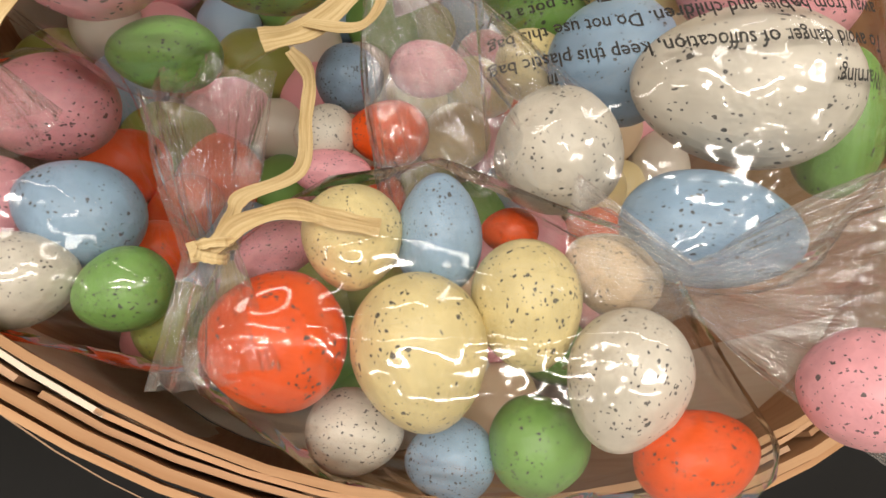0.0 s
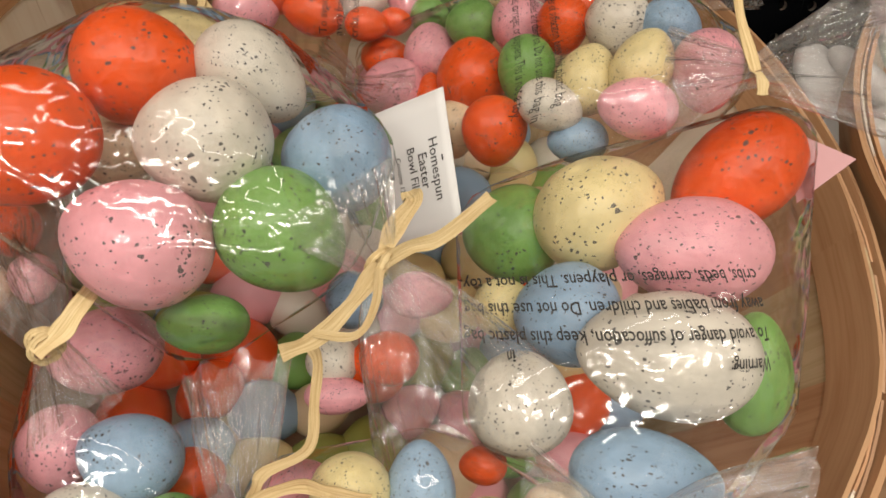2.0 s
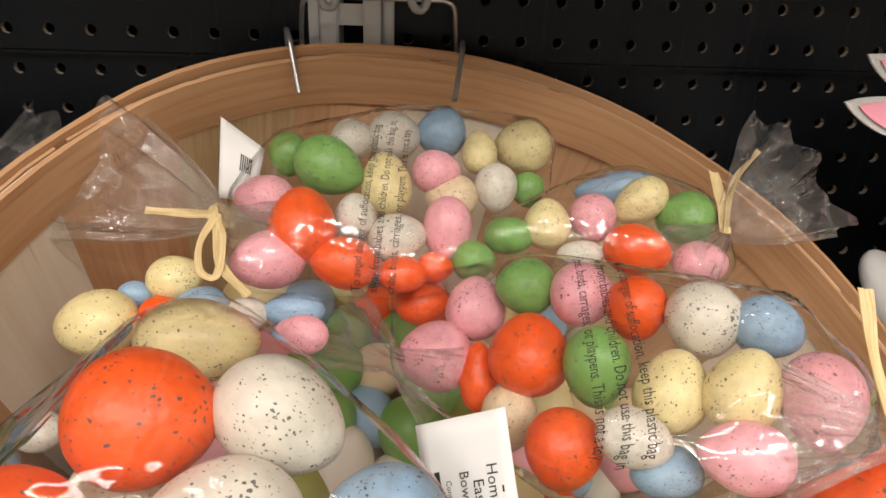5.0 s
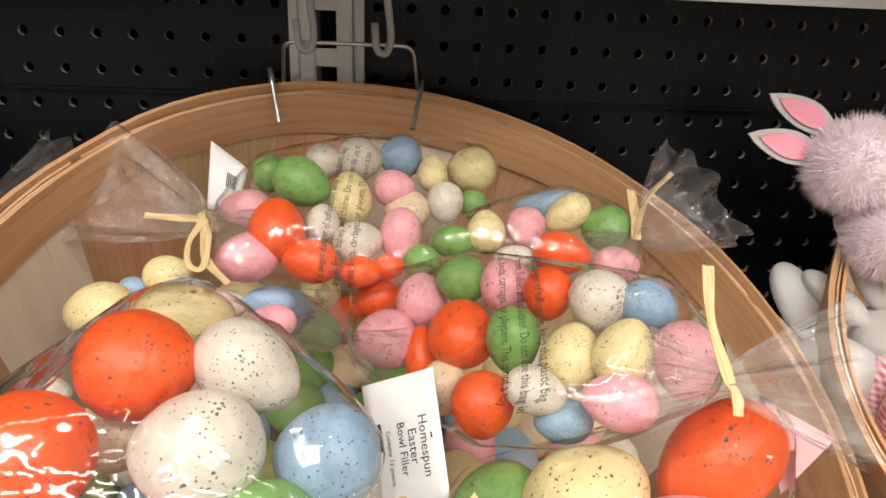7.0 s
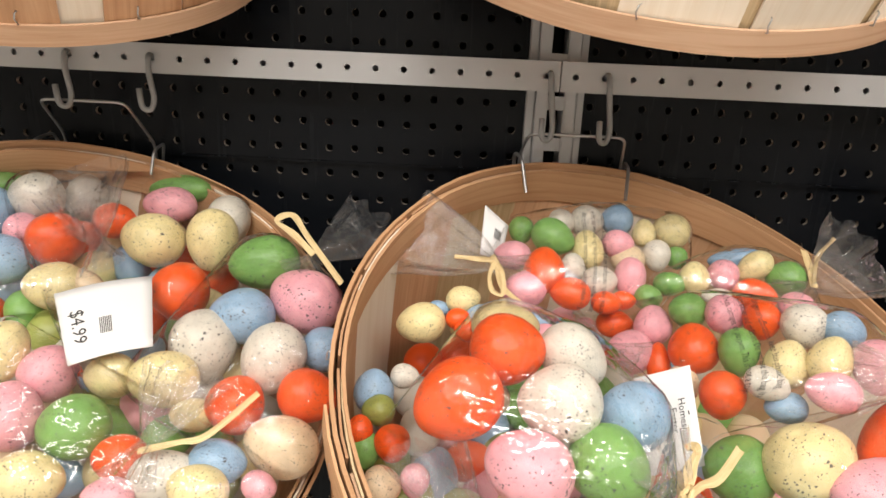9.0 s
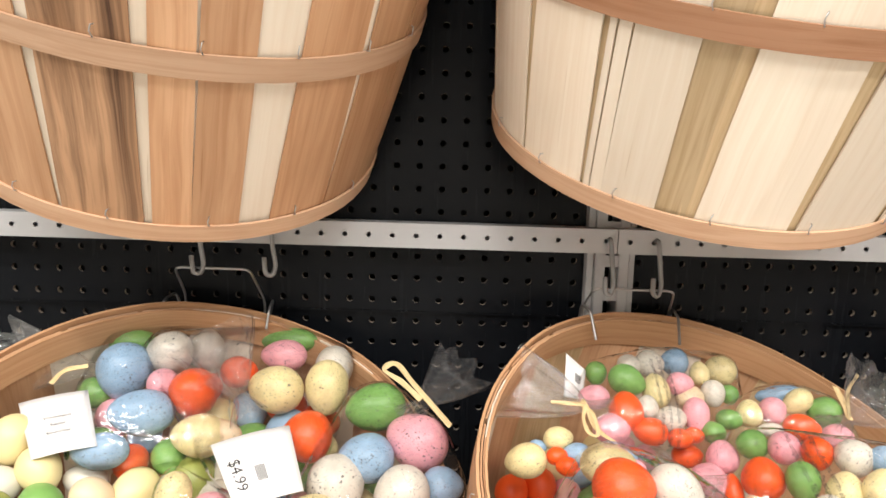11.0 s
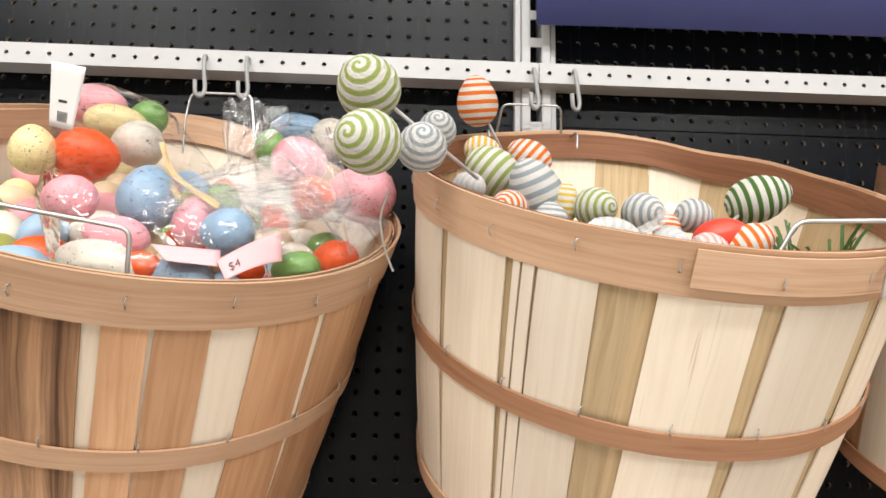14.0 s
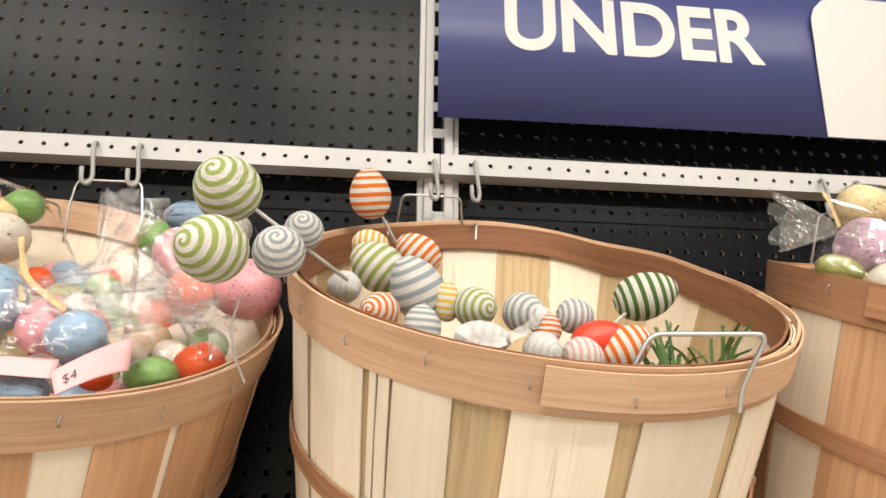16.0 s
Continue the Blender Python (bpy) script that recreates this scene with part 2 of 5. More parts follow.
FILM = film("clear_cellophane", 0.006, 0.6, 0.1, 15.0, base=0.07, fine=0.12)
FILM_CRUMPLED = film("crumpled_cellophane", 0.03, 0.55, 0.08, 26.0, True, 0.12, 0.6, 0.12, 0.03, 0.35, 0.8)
RAFFIA = wood("raffia_straw", (0.78, 0.62, 0.35), (0.56, 0.4, 0.18), 0.2, 220, 0.6)
STEEL_WIRE = mat("galvanised_wire", (0.52, 0.52, 0.52), 0.35, 0.9)
GREY_HOOK = mat("grey_plastic_hook", (0.3, 0.3, 0.3), 0.45)
CARD = mat("white_card", (0.76, 0.75, 0.74), 0.5)
INK = mat("black_ink", (0.03, 0.028, 0.026), 0.6)
PINK_CARD = mat("pink_card", (0.74, 0.43, 0.45), 0.6)


def metal_paint(name, colour, rough, grain, spec=0.4):
    m = mat(name, colour, rough, spec=spec)
    co = node(m, "ShaderNodeTexCoord")
    mp = node(m, "ShaderNodeMapping")
    mp.inputs["Scale"].default_value = (90, 90, 6)
    link(m, co, "Object", mp, "Vector")
    n = node(m, "ShaderNodeTexNoise", Scale=1.0, Detail=4.0)
    link(m, mp, 0, n, "Vector")
    n2 = node(m, "ShaderNodeTexNoise", Scale=7.0, Detail=4.0)
    link(m, co, "Object", n2, "Vector")
    mx = mixed(m, n2, "Fac", tuple(c * 0.8 for c in colour), tuple(c * 1.2 for c in colour))
    link(m, mx, 2, bsdf(m), "Base Color")
    mr = node(m, "ShaderNodeMapRange")
    mr.inputs["To Min"].default_value, mr.inputs["To Max"].default_value = rough - grain, rough + grain
    link(m, n, "Fac", mr, "Value")
    link(m, mr, "Result", bsdf(m), "Roughness")
    bump(m, n2, "Fac", 0.05, 0.002)
    return m


BLACK_PEG = metal_paint("black_enamelled_pegboard", (0.006, 0.007, 0.009), 0.26, 0.06, 0.11)
GREY_STEEL = metal_paint("light_grey_enamelled_steel", (0.48, 0.48, 0.485), 0.45, 0.08)
HOLE_EDGE = mat("bare_hole_edge", (0.3, 0.25, 0.2), 0.7)
DARK_VOID = mat("dark_void_sheet", (0.01, 0.01, 0.011), 0.8)
SIGN_BLUE = metal_paint("navy_printed_sign", (0.04, 0.05, 0.165), 0.38, 0.05)
SIGN_WHITE = mat("white_print", (0.52, 0.51, 0.5), 0.4)
SHOP_FLOOR = metal_paint("pale_vinyl_floor", (0.45, 0.43, 0.4), 0.4, 0.1)
CEILING_MAT = mat("white_ceiling_tile", (0.75, 0.74, 0.72), 0.9)
BOUNCE_WALL_MAT = metal_paint("beige_bounce_wall", (0.6, 0.56, 0.5), 0.7, 0.1)


# ---- mesh helpers ----
def mesh_ob(name, bm, material, parent=None, label="", smooth=True):
    me = bpy.data.meshes.new(name)
    for f in bm.faces:
        f.smooth = smooth
    if smooth:
        for e in bm.edges:
            if len(e.link_faces) == 2 and e.calc_face_angle(0.0) > 0.9:
                e.smooth = False
    bm.to_mesh(me)
    bm.free()
    me.materials.append(material)
    ob = new(name, me)
    if parent:
        ob.parent = parent
    if label:
        ob["label"] = label
    return ob


def part(name, bm, material, parent, label="", smooth=True):
    return mesh_ob(name, bm, material, parent, label, smooth)


def box(bm, x0, x1, y0, y1, z0, z1):
    vs = [bm.verts.new((x, y, z)) for x in (x0, x1) for y in (y0, y1) for z in (z0, z1)]
    for f in ((0, 1, 3, 2), (4, 6, 7, 5), (0, 4, 5, 1), (2, 3, 7, 6), (0, 2, 6, 4), (1, 5, 7, 3)):
        bm.faces.new([vs[i] for i in f])
    return bm


def tube(bm, points, radius, sides=8, closed=False):
    """A round wire through points, with the corners rounded off by a spline."""
    pts = [Vector(p) for p in points]
    rings = []
    up = Vector((0.137, 0.91, 0.39)).normalized()
    for i, p in enumerate(pts):
        d = (pts[min(i + 1, len(pts) - 1)] - pts[max(i - 1, 0)]).normalized()
        a = d.cross(up).normalized()
        b = d.cross(a)
        rings.append([bm.verts.new(p + radius * (math.cos(k * math.tau / sides) * a + math.sin(k * math.tau / sides) * b)) for k in range(sides)])
    for r0, r1 in zip(rings, rings[1:]):
        for k in range(sides):
            bm.faces.new((r0[k], r0[(k + 1) % sides], r1[(k + 1) % sides], r1[k]))
    bm.faces.new(rings[0][::-1])
    bm.faces.new(rings[-1])
    return bm


def rounded(points, r=0.006, steps=4):
    """The polyline with each corner rounded by radius r."""
    pts = [Vector(p) for p in points]
    out = [pts[0]]
    for a, b, c in zip(pts, pts[1:], pts[2:]):
        p = b + (a - b).normalized() * min(r, (a - b).length * 0.45)
        q = b + (c - b).normalized() * min(r, (c - b).length * 0.45)
        for k in range(steps + 1):
            s = k / steps
            out.append((1 - s) ** 2 * p + 2 * s * (1 - s) * b + s * s * q)
    return out + [pts[-1]]


def smooth_line(points, steps=6):
    """A Catmull-Rom line through the points."""
    p = [Vector(q) for q in points]
    p = [2 * p[0] - p[1]] + p + [2 * p[-1] - p[-2]]
    out = []
    for i in range(1, len(p) - 2):
        for k in range(steps):
            t = k / steps
            out.append(0.5 * (2 * p[i] + (p[i + 1] - p[i - 1]) * t + (2 * p[i - 1] - 5 * p[i] + 4 * p[i + 1] - p[i + 2]) * t * t
                              + (3 * p[i] - p[i - 1] - 3 * p[i + 1] + p[i + 2]) * t ** 3))
    return out + [p[-2]]


def perforated(bm, x0, z0, nx, nz, px, pz, r, y=0.0, depth=0.004, sides=8):
    """A sheet of nx by nz cells, each with a round hole through its middle."""
    cache = {}

    def corner(x, z):
        key = (round(x, 5), round(z, 5))
        if key not in cache:
            cache[key] = bm.verts.new((x, y, z))
        return cache[key]
    for i in range(nx):
        for j in range(nz):
            cx, cz = x0 + (i + 0.5) * px, z0 + (j + 0.5) * pz
            ring, back, edge = [], [], []
            for k in range(sides):
                a = math.tau * k / sides + math.pi / 4
                c, s = math.cos(a), math.sin(a)
                ring.append(bm.verts.new((cx + r * c, y, cz + r * s)))
                back.append(bm.verts.new((cx + r * c, y + depth, cz + r * s)))
                f = 1 / max(abs(c), abs(s))
                edge.append(corner(cx + 0.5 * px * c * f, cz + 0.5 * pz * s * f))
            for k in range(sides):
                n = (k + 1) % sides
                bm.faces.new((edge[k], edge[n], ring[n], ring[k]))
                bm.faces.new((ring[k], ring[n], back[n], back[k])).material_index = 1
    return bm


def lettering(name, text, size, place, material, parent=None, align="LEFT", bold=0.0, label="", fine=2):
    """Flat raised letters in Blender's own font; place takes (x, y) of the line to a point."""
    cu = bpy.data.curves.new(name, "FONT")
    cu.body, cu.size, cu.align_x, cu.resolution_u, cu.offset = text, size, align, fine, bold
    tmp = bpy.data.objects.new("letters_tmp", cu)
    scene.collection.objects.link(tmp)
    bpy.context.view_layer.update()
    me0 = tmp.evaluated_get(bpy.context.evaluated_depsgraph_get()).to_mesh()
    verts = [v.co.copy() for v in me0.vertices]
    faces = [tuple(p.vertices) for p in me0.polygons]
    bpy.data.objects.remove(tmp)
    bpy.data.curves.remove(cu)
    me = bpy.data.meshes.new(name)
    me.from_pydata([place(v.x, v.y) for v in verts], [], faces)
    me.materials.append(material)
    ob = new(name, me)
    if parent:
        ob.parent = parent
    if label:
        ob["label"] = label
    return ob


# ---- structure: perforated gondola wall ----
INCH = 0.0254
COL3 = -0.038
UP_BAR_Z = 0.574


def wall_boards():
    wall = tagged(new("wall_north"), "black perforated steel gondola back wall", "wall", kind="structure")
    for name, x_first, n, px, right in (("left", COL3, 36, INCH, False), ("right", 0.0355, 44, 0.0249, True)):
        for z_top_row, rows in ((-4, 26), (20, 24), (44, 24)):
            # each board ends half a pitch above its top row
            z0 = (z_top_row - rows + 1) * INCH - INCH / 2
            bm = bmesh.new()
            x0 = x_first - px / 2 if right else x_first + px / 2 - n * px
            perforated(bm, x0, z0, n, rows, px, INCH, 0.0038, y=0.0 if z_top_row != -4 else 0.004)
            part("pegboard_panel", bm, BLACK_PEG, wall, smooth=False).data.materials.append(HOLE_EDGE)
            lip = bmesh.new()
            zt = z0 + rows * INCH
            box(lip, x0, x0 + n * px, -0.002, 0.012, zt - 0.0022, zt - 0.0004)
            part("panel_lip", lip, BLACK_PEG, wall, smooth=False)
    # added near-black sheet, stands in for the unlit space behind the holes
    back = bmesh.new()
    box(back, -1.4, 1.6, 0.06, 0.07, FLOOR_Z, CEIL_Z)
    part("back_panel", back, DARK_VOID, wall, smooth=False)
    return wall


def upright():
    post = tagged(new("wall_upright"), "light grey slotted steel shelving upright", "shelf upright", kind="structure")
    for x0, x1, y0 in ((-0.0265, -0.019, -0.016), (-0.0185, -0.0075, -0.022), (0.0075, 0.0185, -0.022), (0.019, 0.0265, -0.016)):
        bm = box(bmesh.new(), x0, x1, y0, 0.02, FLOOR_Z, 1.5)
        bmesh.ops.bevel(bm, geom=bm.edges[:], offset=0.0012, segments=2, affect="EDGES")
        part("rail", bm, GREY_STEEL, post)
    z = -0.6
    while z < 1.2:
        bm = box(bmesh.new(), -0.0075, 0.0075, -0.019, -0.017, z, z + 0.0125)
        part("slot_bridge", bm, GREY_STEEL, post, smooth=False)
        z += 0.0381
    return post


def bar(z, x_first, n, y=-0.04):
    rail = tagged(new("cross_bar"), "grey perforated steel cross bar on the gondola wall", "cross bar", group="cross bars", kind="structure")
    half = 0.0132
    x1 = x_first + n * INCH
    part("face", perforated(bmesh.new(), x_first, z - half, n, 1, INCH, 2 * half, 0.0028, y=y, depth=0.002, sides=12), GREY_STEEL, rail, smooth=False).data.materials.append(GREY_STEEL)
    for z0, z1 in ((half - 0.0012, half), (-half, -half + 0.0012)):
        part("flange", box(bmesh.new(), x_first, x1, y + 0.0002, y + 0.03, z + z0, z + z1), GREY_STEEL, rail, smooth=False)
    part("back_plate", box(bmesh.new(), x_first, x1, y + 0.026, y + 0.028, z - half + 0.0014, z + half - 0.0014), GREY_STEEL, rail, smooth=False)
    return rail


wall_boards()
upright()
for z in (0.002, UP_BAR_Z):
    bar(z, -0.0005 - 36 * INCH, 36)
    bar(z, 0.0005, 40)

floor = tagged(mesh_ob("floor", box(bmesh.new(), -4, 4, -6, 0.2, FLOOR_Z - 0.05, FLOOR_Z), SHOP_FLOOR, smooth=False), "pale vinyl shop floor", "floor", kind="structure")
ceiling = tagged(mesh_ob("ceiling", box(bmesh.new(), -4, 4, -6, 0.2, CEIL_Z, CEIL_Z + 0.05), CEILING_MAT, smooth=False), "white tiled shop ceiling", "ceiling", kind="structure")
# unseen walls added to close the hall, kept pale to bounce lamp light
for nm, b in (("wall_south", (-4, 4, -4.3, -4.25, FLOOR_Z, 0.6)), ("wall_west", (-4.05, -4, -6, 0.2, FLOOR_Z, CEIL_Z)), ("wall_east", (4, 4.05, -6, 0.2, FLOOR_Z, CEIL_Z)), ("wall_far", (-4, 4, -6.05, -6, FLOOR_Z, CEIL_Z))):
    tagged(mesh_ob(nm, box(bmesh.new(), *b), BOUNCE_WALL_MAT, smooth=False), "unseen plain beige wall added to close the hall", "wall", kind="structure")

for y in (-0.9, -2.1, -3.3):
    for x in (-1.6, 0.0, 1.6):
        fix = tagged(new("ceiling_light"), "long white strip light fitting on the ceiling", "ceiling light", group="strip lights", kind="structure")
        part("housing", box(bmesh.new(), x - 0.65, x + 0.65, y - 0.08, y + 0.08, CEIL_Z - 0.05, CEIL_Z - 0.002), CEILING_MAT, fix, smooth=False)
        li = bpy.data.lights.new("strip_light", "AREA")
        li.shape, li.size, li.size_y, li.energy, li.color = "RECTANGLE", 1.25, 0.12, LAMP_POWER[y], (1.0, 0.93, 0.83)
        lo = new("strip_light", li)
        lo.matrix_world = pose(x, y, CEIL_Z - 0.055)


# ---- baskets ----
LEAN_Y = -0.025
def basket_frame(c, tilt, lean):
    """The rim's pose: tilted forward (towards -y) and leaning to +x, in degrees."""
    n = Vector((math.sin(radians(lean)), -math.sin(radians(tilt)), 0))
    n.z = math.sqrt(1 - n.dot(n))
    a = Vector((0, 1, 0)).cross(n).normalized()
    b = n.cross(a)
    m = Matrix((a, b, n)).transposed().to_4x4()
    m.translation = Vector(c)
    return m


def band(z0, z1, r0, r1, thick, a0=0.0, a1=360.0, steps=72, wave=0.0, seed=0):
    """A curved strip from angle a0 to a1 (degrees) between heights z0 and z1, with uv in metres."""
    bm = bmesh.new()
    uv = bm.loops.layers.uv.new("UVMap")
    full = a1 - a0 >= 359.9
    n = max(2, int(steps * (a1 - a0) / 360))
    cols = []
    for i in range(n + (0 if full else 1)):
        a = radians(a0 + (a1 - a0) * i / n)
        w = wave * (noise.noise(Vector((math.cos(a) * 2.5, math.sin(a) * 2.5, seed * 3.7))))
        ca, sa = math.cos(a), math.sin(a)
        cols.append([bm.verts.new(((r + o + w) * ca, (r + o + w) * sa, z + 0.6 * w)) for r, z, o in ((r0, z0, 0), (r1, z1, 0), (r1, z1, thick), (r0, z0, thick))])
    pairs = list(zip(cols, cols[1:])) + ([(cols[-1], cols[0])] if full else [])
    for i, (c0, c1) in enumerate(pairs):
        u0, u1 = i / n * radians(a1 - a0) * r0, (i + 1) / n * radians(a1 - a0) * r0
        for k in range(4):
            f = bm.faces.new((c0[k], c0[(k + 1) % 4], c1[(k + 1) % 4], c1[k]))
            va, vb = (z0, z1) if k == 0 else (z1, z1 + thick) if k == 1 else (z1, z0) if k == 2 else (z0 - thick, z0)
            for lp, (uu, vv) in zip(f.loops, ((u0, va), (u0, vb), (u1, vb), (u1, va))):
                lp[uv].uv = (vv, uu)
    if not full:
        bm.faces.new(cols[0][::-1])
        bm.faces.new(cols[-1])
    bmesh.ops.recalc_face_normals(bm, faces=bm.faces[:])
    return bm


def stave(ang, width, h, rt, rb, off, thick, shave=0.0, seed=0):
    """One upright veneer slat of constant width, bent to the basket's cone; uv: across, along."""
    bm = bmesh.new()
    uv = bm.loops.layers.uv.new("UVMap")
    rows = []
    for j in range(8):
        s = j / 7
        z = -0.004 - s * (h - 0.006)
        r = rt + (rb - rt) * (s + 0.12 * math.sin(math.pi * s) * -1) + off
        half = 0.5 * width / r * (1 - shave * s)
        row = []
        for i in range(5):
            u = (i / 4 - 0.5) * 2
            jag = 0.0006 * noise.noise(Vector((seed * 5.1, j * 1.7, i * 9.0))) if i in (0, 4) else 0
            a = radians(ang) + u * half + jag / r
            rr = r + 0.0008 * noise.noise(Vector((seed, u, s * 2)))
            row.append(((rr * math.cos(a), rr * math.sin(a), z), ((rr + thick) * math.cos(a), (rr + thick) * math.sin(a), z), u * width / 2, s * h))
        rows.append(row)
    vin = [[bm.verts.new(p[0]) for p in row] for row in rows]
    vout = [[bm.verts.new(p[1]) for p in row] for row in rows]
    for j in range(7):
        for i in range(4):
            q = ((j, i), (j + 1, i), (j + 1, i + 1), (j, i + 1))
            for vs, order in ((vout, q), (vin, q[::-1])):
                f = bm.faces.new([vs[a][b] for a, b in order])
                for lp, (a, b) in zip(f.loops, order):
                    lp[uv].uv = (rows[a][b][2], rows[a][b][3])
        for i in (0, 4):
            bm.faces.new((vin[j][i], vin[j + 1][i], vout[j + 1][i], vout[j][i]))
    for j in (0, 7):
        for i in range(4):
            bm.faces.new((vin[j][i], vin[j][i + 1], vout[j][i + 1], vout[j][i]))
    bmesh.ops.recalc_face_normals(bm, faces=bm.faces[:])
    return bm


def basket(label, c, tilt, lean, rt, rb, h, outer, inner_mat, hoop_mat, rim_mat, staples=(), group="bushel baskets", seed=0, inside_hoop=None, mid=0.465, lap=(200, 330)):
    """outer: slats as (angle, width, material)."""
    m = basket_frame(c, tilt, lean)
    b = tagged(new("bushel_basket"), label, "basket", group=group)
    b.matrix_world = m
    for k, (ang, width, wm) in enumerate(outer):
        part("stave", stave(ang, width, h, rt, rb, 0.0, 0.0016, 0.0, seed * 50 + k), wm, b)
    count = 20
    for k in range(count):
        part("inner_stave", stave(k * 360 / count + 7 * seed, 2 * math.pi * rt / count * 1.02, h, rt, rb, -0.0022, 0.0014, -0.02 if k % 2 else 0.15, seed * 50 + 25 + k), inner_mat[k % len(inner_mat)], b)
    part("rim_hoop", band(-0.039, 0.0, rt - 0.001, rt + 0.0035, 0.0026, wave=0.003, seed=seed), rim_mat, b, "outer bent wood rim hoop")
    part("rim_hoop", band(-0.034, -0.002, rt - 0.0075, rt - 0.005, 0.0022, wave=0.003, seed=seed + 0.1), inside_hoop or rim_mat, b, "inner bent wood rim hoop")
    part("rim_hoop", band(-0.03, -0.0035, rt + 0.0055, rt + 0.007, 0.0018, a0=lap[0], a1=lap[1], wave=0.003, seed=seed), rim_mat, b)
    zm = -mid * h
    rm = rt + (rb - rt) * (mid - 0.12 * math.sin(math.pi * mid)) + 0.0022
    part("middle_hoop", band(zm - 0.0095, zm + 0.0095, rm, rm + 0.0012, 0.0024, wave=0.002, seed=seed + 5), hoop_mat, b)
    part("bottom_hoop", band(-h - 0.002, -h + 0.015, rb + 0.002, rb + 0.0035, 0.0026, wave=0.0025, seed=seed + 9), rim_mat, b)
    disc = bmesh.new()
    bmesh.ops.create_circle(disc, cap_ends=True, segments=48, radius=rb - 0.002, matrix=Matrix.Translation((0, 0, -h + 0.01)))
    g = bmesh.ops.extrude_face_region(disc, geom=disc.faces[:])
    bmesh.ops.translate(disc, verts=[v for v in g["geom"] if isinstance(v, bmesh.types.BMVert)], vec=(0, 0, -0.005))
    part("bottom_board", disc, WOOD_PALE, b, smooth=False)
    for ang, z in staples:
        r = rt + 0.0072 if z > -0.05 else (rm + 0.0034 if z > -0.22 else rb + 0.0068)
        a = radians(ang)
        e = Vector((math.cos(a), math.sin(a), 0))
        t = Vector((-math.sin(a), math.cos(a), 0))
        o = e * r + Vector((0, 0, z))
        bm = tube(bmesh.new(), [o - e * 0.002 + t * 0.001 + Vector((0, 0, 0.0042)), o + e * 0.0004 + Vector((0, 0, 0.004)), o + e * 0.0008 - t * 0.0008, o + e * 0.0004 + t * 0.0008 - Vector((0, 0, 0.004)), o - e * 0.002 - Vector((0, 0, 0.0045))], 0.00055, 5)
        part("staple", bm, STEEL_WIRE, b)
    # the thin veneer gives way where its back leans against the gondola
    inv = m.inverted()
    for ob in b.children:
        for v in ob.data.vertices:
            w = m @ v.co
            back = LEAN_Y - (0.006 if ob.name.startswith("rim_hoop") and v.co.xy.length < rt - 0.002 else 0.0)
            ease = back - 0.03
            if w.y > ease:
                w.y = ease + 0.03 * math.tanh((w.y - ease) / 0.03)
                v.co = inv @ w
    return b


def world_part(name, bm, material, parent, label="", smooth=True):
    """A part whose mesh is given in world coordinates."""
    bmesh.ops.transform(bm, matrix=parent.matrix_world.inverted(), verts=bm.verts[:])
    return part(name, bm, material, parent, label, smooth)


# ---- the six baskets ----
def even_staves(count, start, width, mats, seed):
    rnd = random.Random(seed)
    return [(start + k * 360 / count, width * rnd.uniform(0.88, 1.08), mats[rnd.randrange(len(mats))]) for k in range(count)]


def span(a0, a1, r=0.21):
    """A slat that fills the angles a0 to a1 at mid height: its angle and width."""
    return 0.5 * (a0 + a1), radians(a1 - a0) * r


STAVES_E = [(*span(a, b, 0.212), WOOD_PALE) for a, b in ((166, 185.5), (186, 206.8), (209.2, 227.2), (228.8, 230.2), (230.7, 233.4), (233.9, 245.8), (255.4, 274.0), (277.6, 297.5), (301.5, 318), (320, 336), (338, 350))]
STAVES_E += [(a, 0.06, WOOD_PALE) for a in range(0, 160, 19)]
STAVES_D = [(*span(a, b, 0.212), m) for a, b, m in ((233, 249.5, WOOD_TAN), (250.3, 267.2, WOOD_TAN), (269.2, 286, WOOD_DARK), (288.3, 296.3, WOOD_TAN), (296.6, 306.8, WOOD_TAN), (315.2, 330.4, WOOD_TAN), (331.8, 347, WOOD_TAN), (216, 231, WOOD_TAN))]
STAVES_D += [(a, 0.055, WOOD_TAN) for a in range(-5, 209, 18)]
RIM_STAPLES = [(a, -0.018 + 0.004 * math.sin(a)) for a in range(190, 360, 17)]
MID_STAPLES = [(a, -0.143) for a in range(195, 360, 17)]
LOW_STAPLES = [(a, -0.298) for a in range(195, 360, 21)]

POSE_A = ((0.077, -0.237, -0.196), 27.8, 12.0)
POSE_B = ((-0.396, -0.226, -0.204), 29.5, 13.4)
POSE_D = ((-0.394, -0.187, 0.388), 28.5, 12.7)
POSE_E = ((0.073, -0.21, 0.397), 28.0, 2.6)
POSE_C = ((0.518, -0.235, -0.195), 30.0, -10.0)
POSE_F = ((0.574, -0.215, 0.378), 21.0, 7.0)
AMBER = [WOOD_TAN, WOOD_HOOP]
basket_a = basket("amber wooden bushel basket full of bagged eggs", *POSE_A, 0.234, 0.188, 0.308, even_staves(20, 3, 0.066, AMBER, 1), [WOOD_TAN, WOOD_PALE, WOOD_TAN, WOOD_OLIVE], WOOD_AMBER, WOOD_AMBER, RIM_STAPLES, seed=1)
basket_b = basket("amber wooden bushel basket heaped with bagged eggs", *POSE_B, 0.2275, 0.2, 0.3185, even_staves(20, 9, 0.066, AMBER, 2), [WOOD_TAN, WOOD_PALE], WOOD_AMBER, WOOD_AMBER, RIM_STAPLES, seed=2)
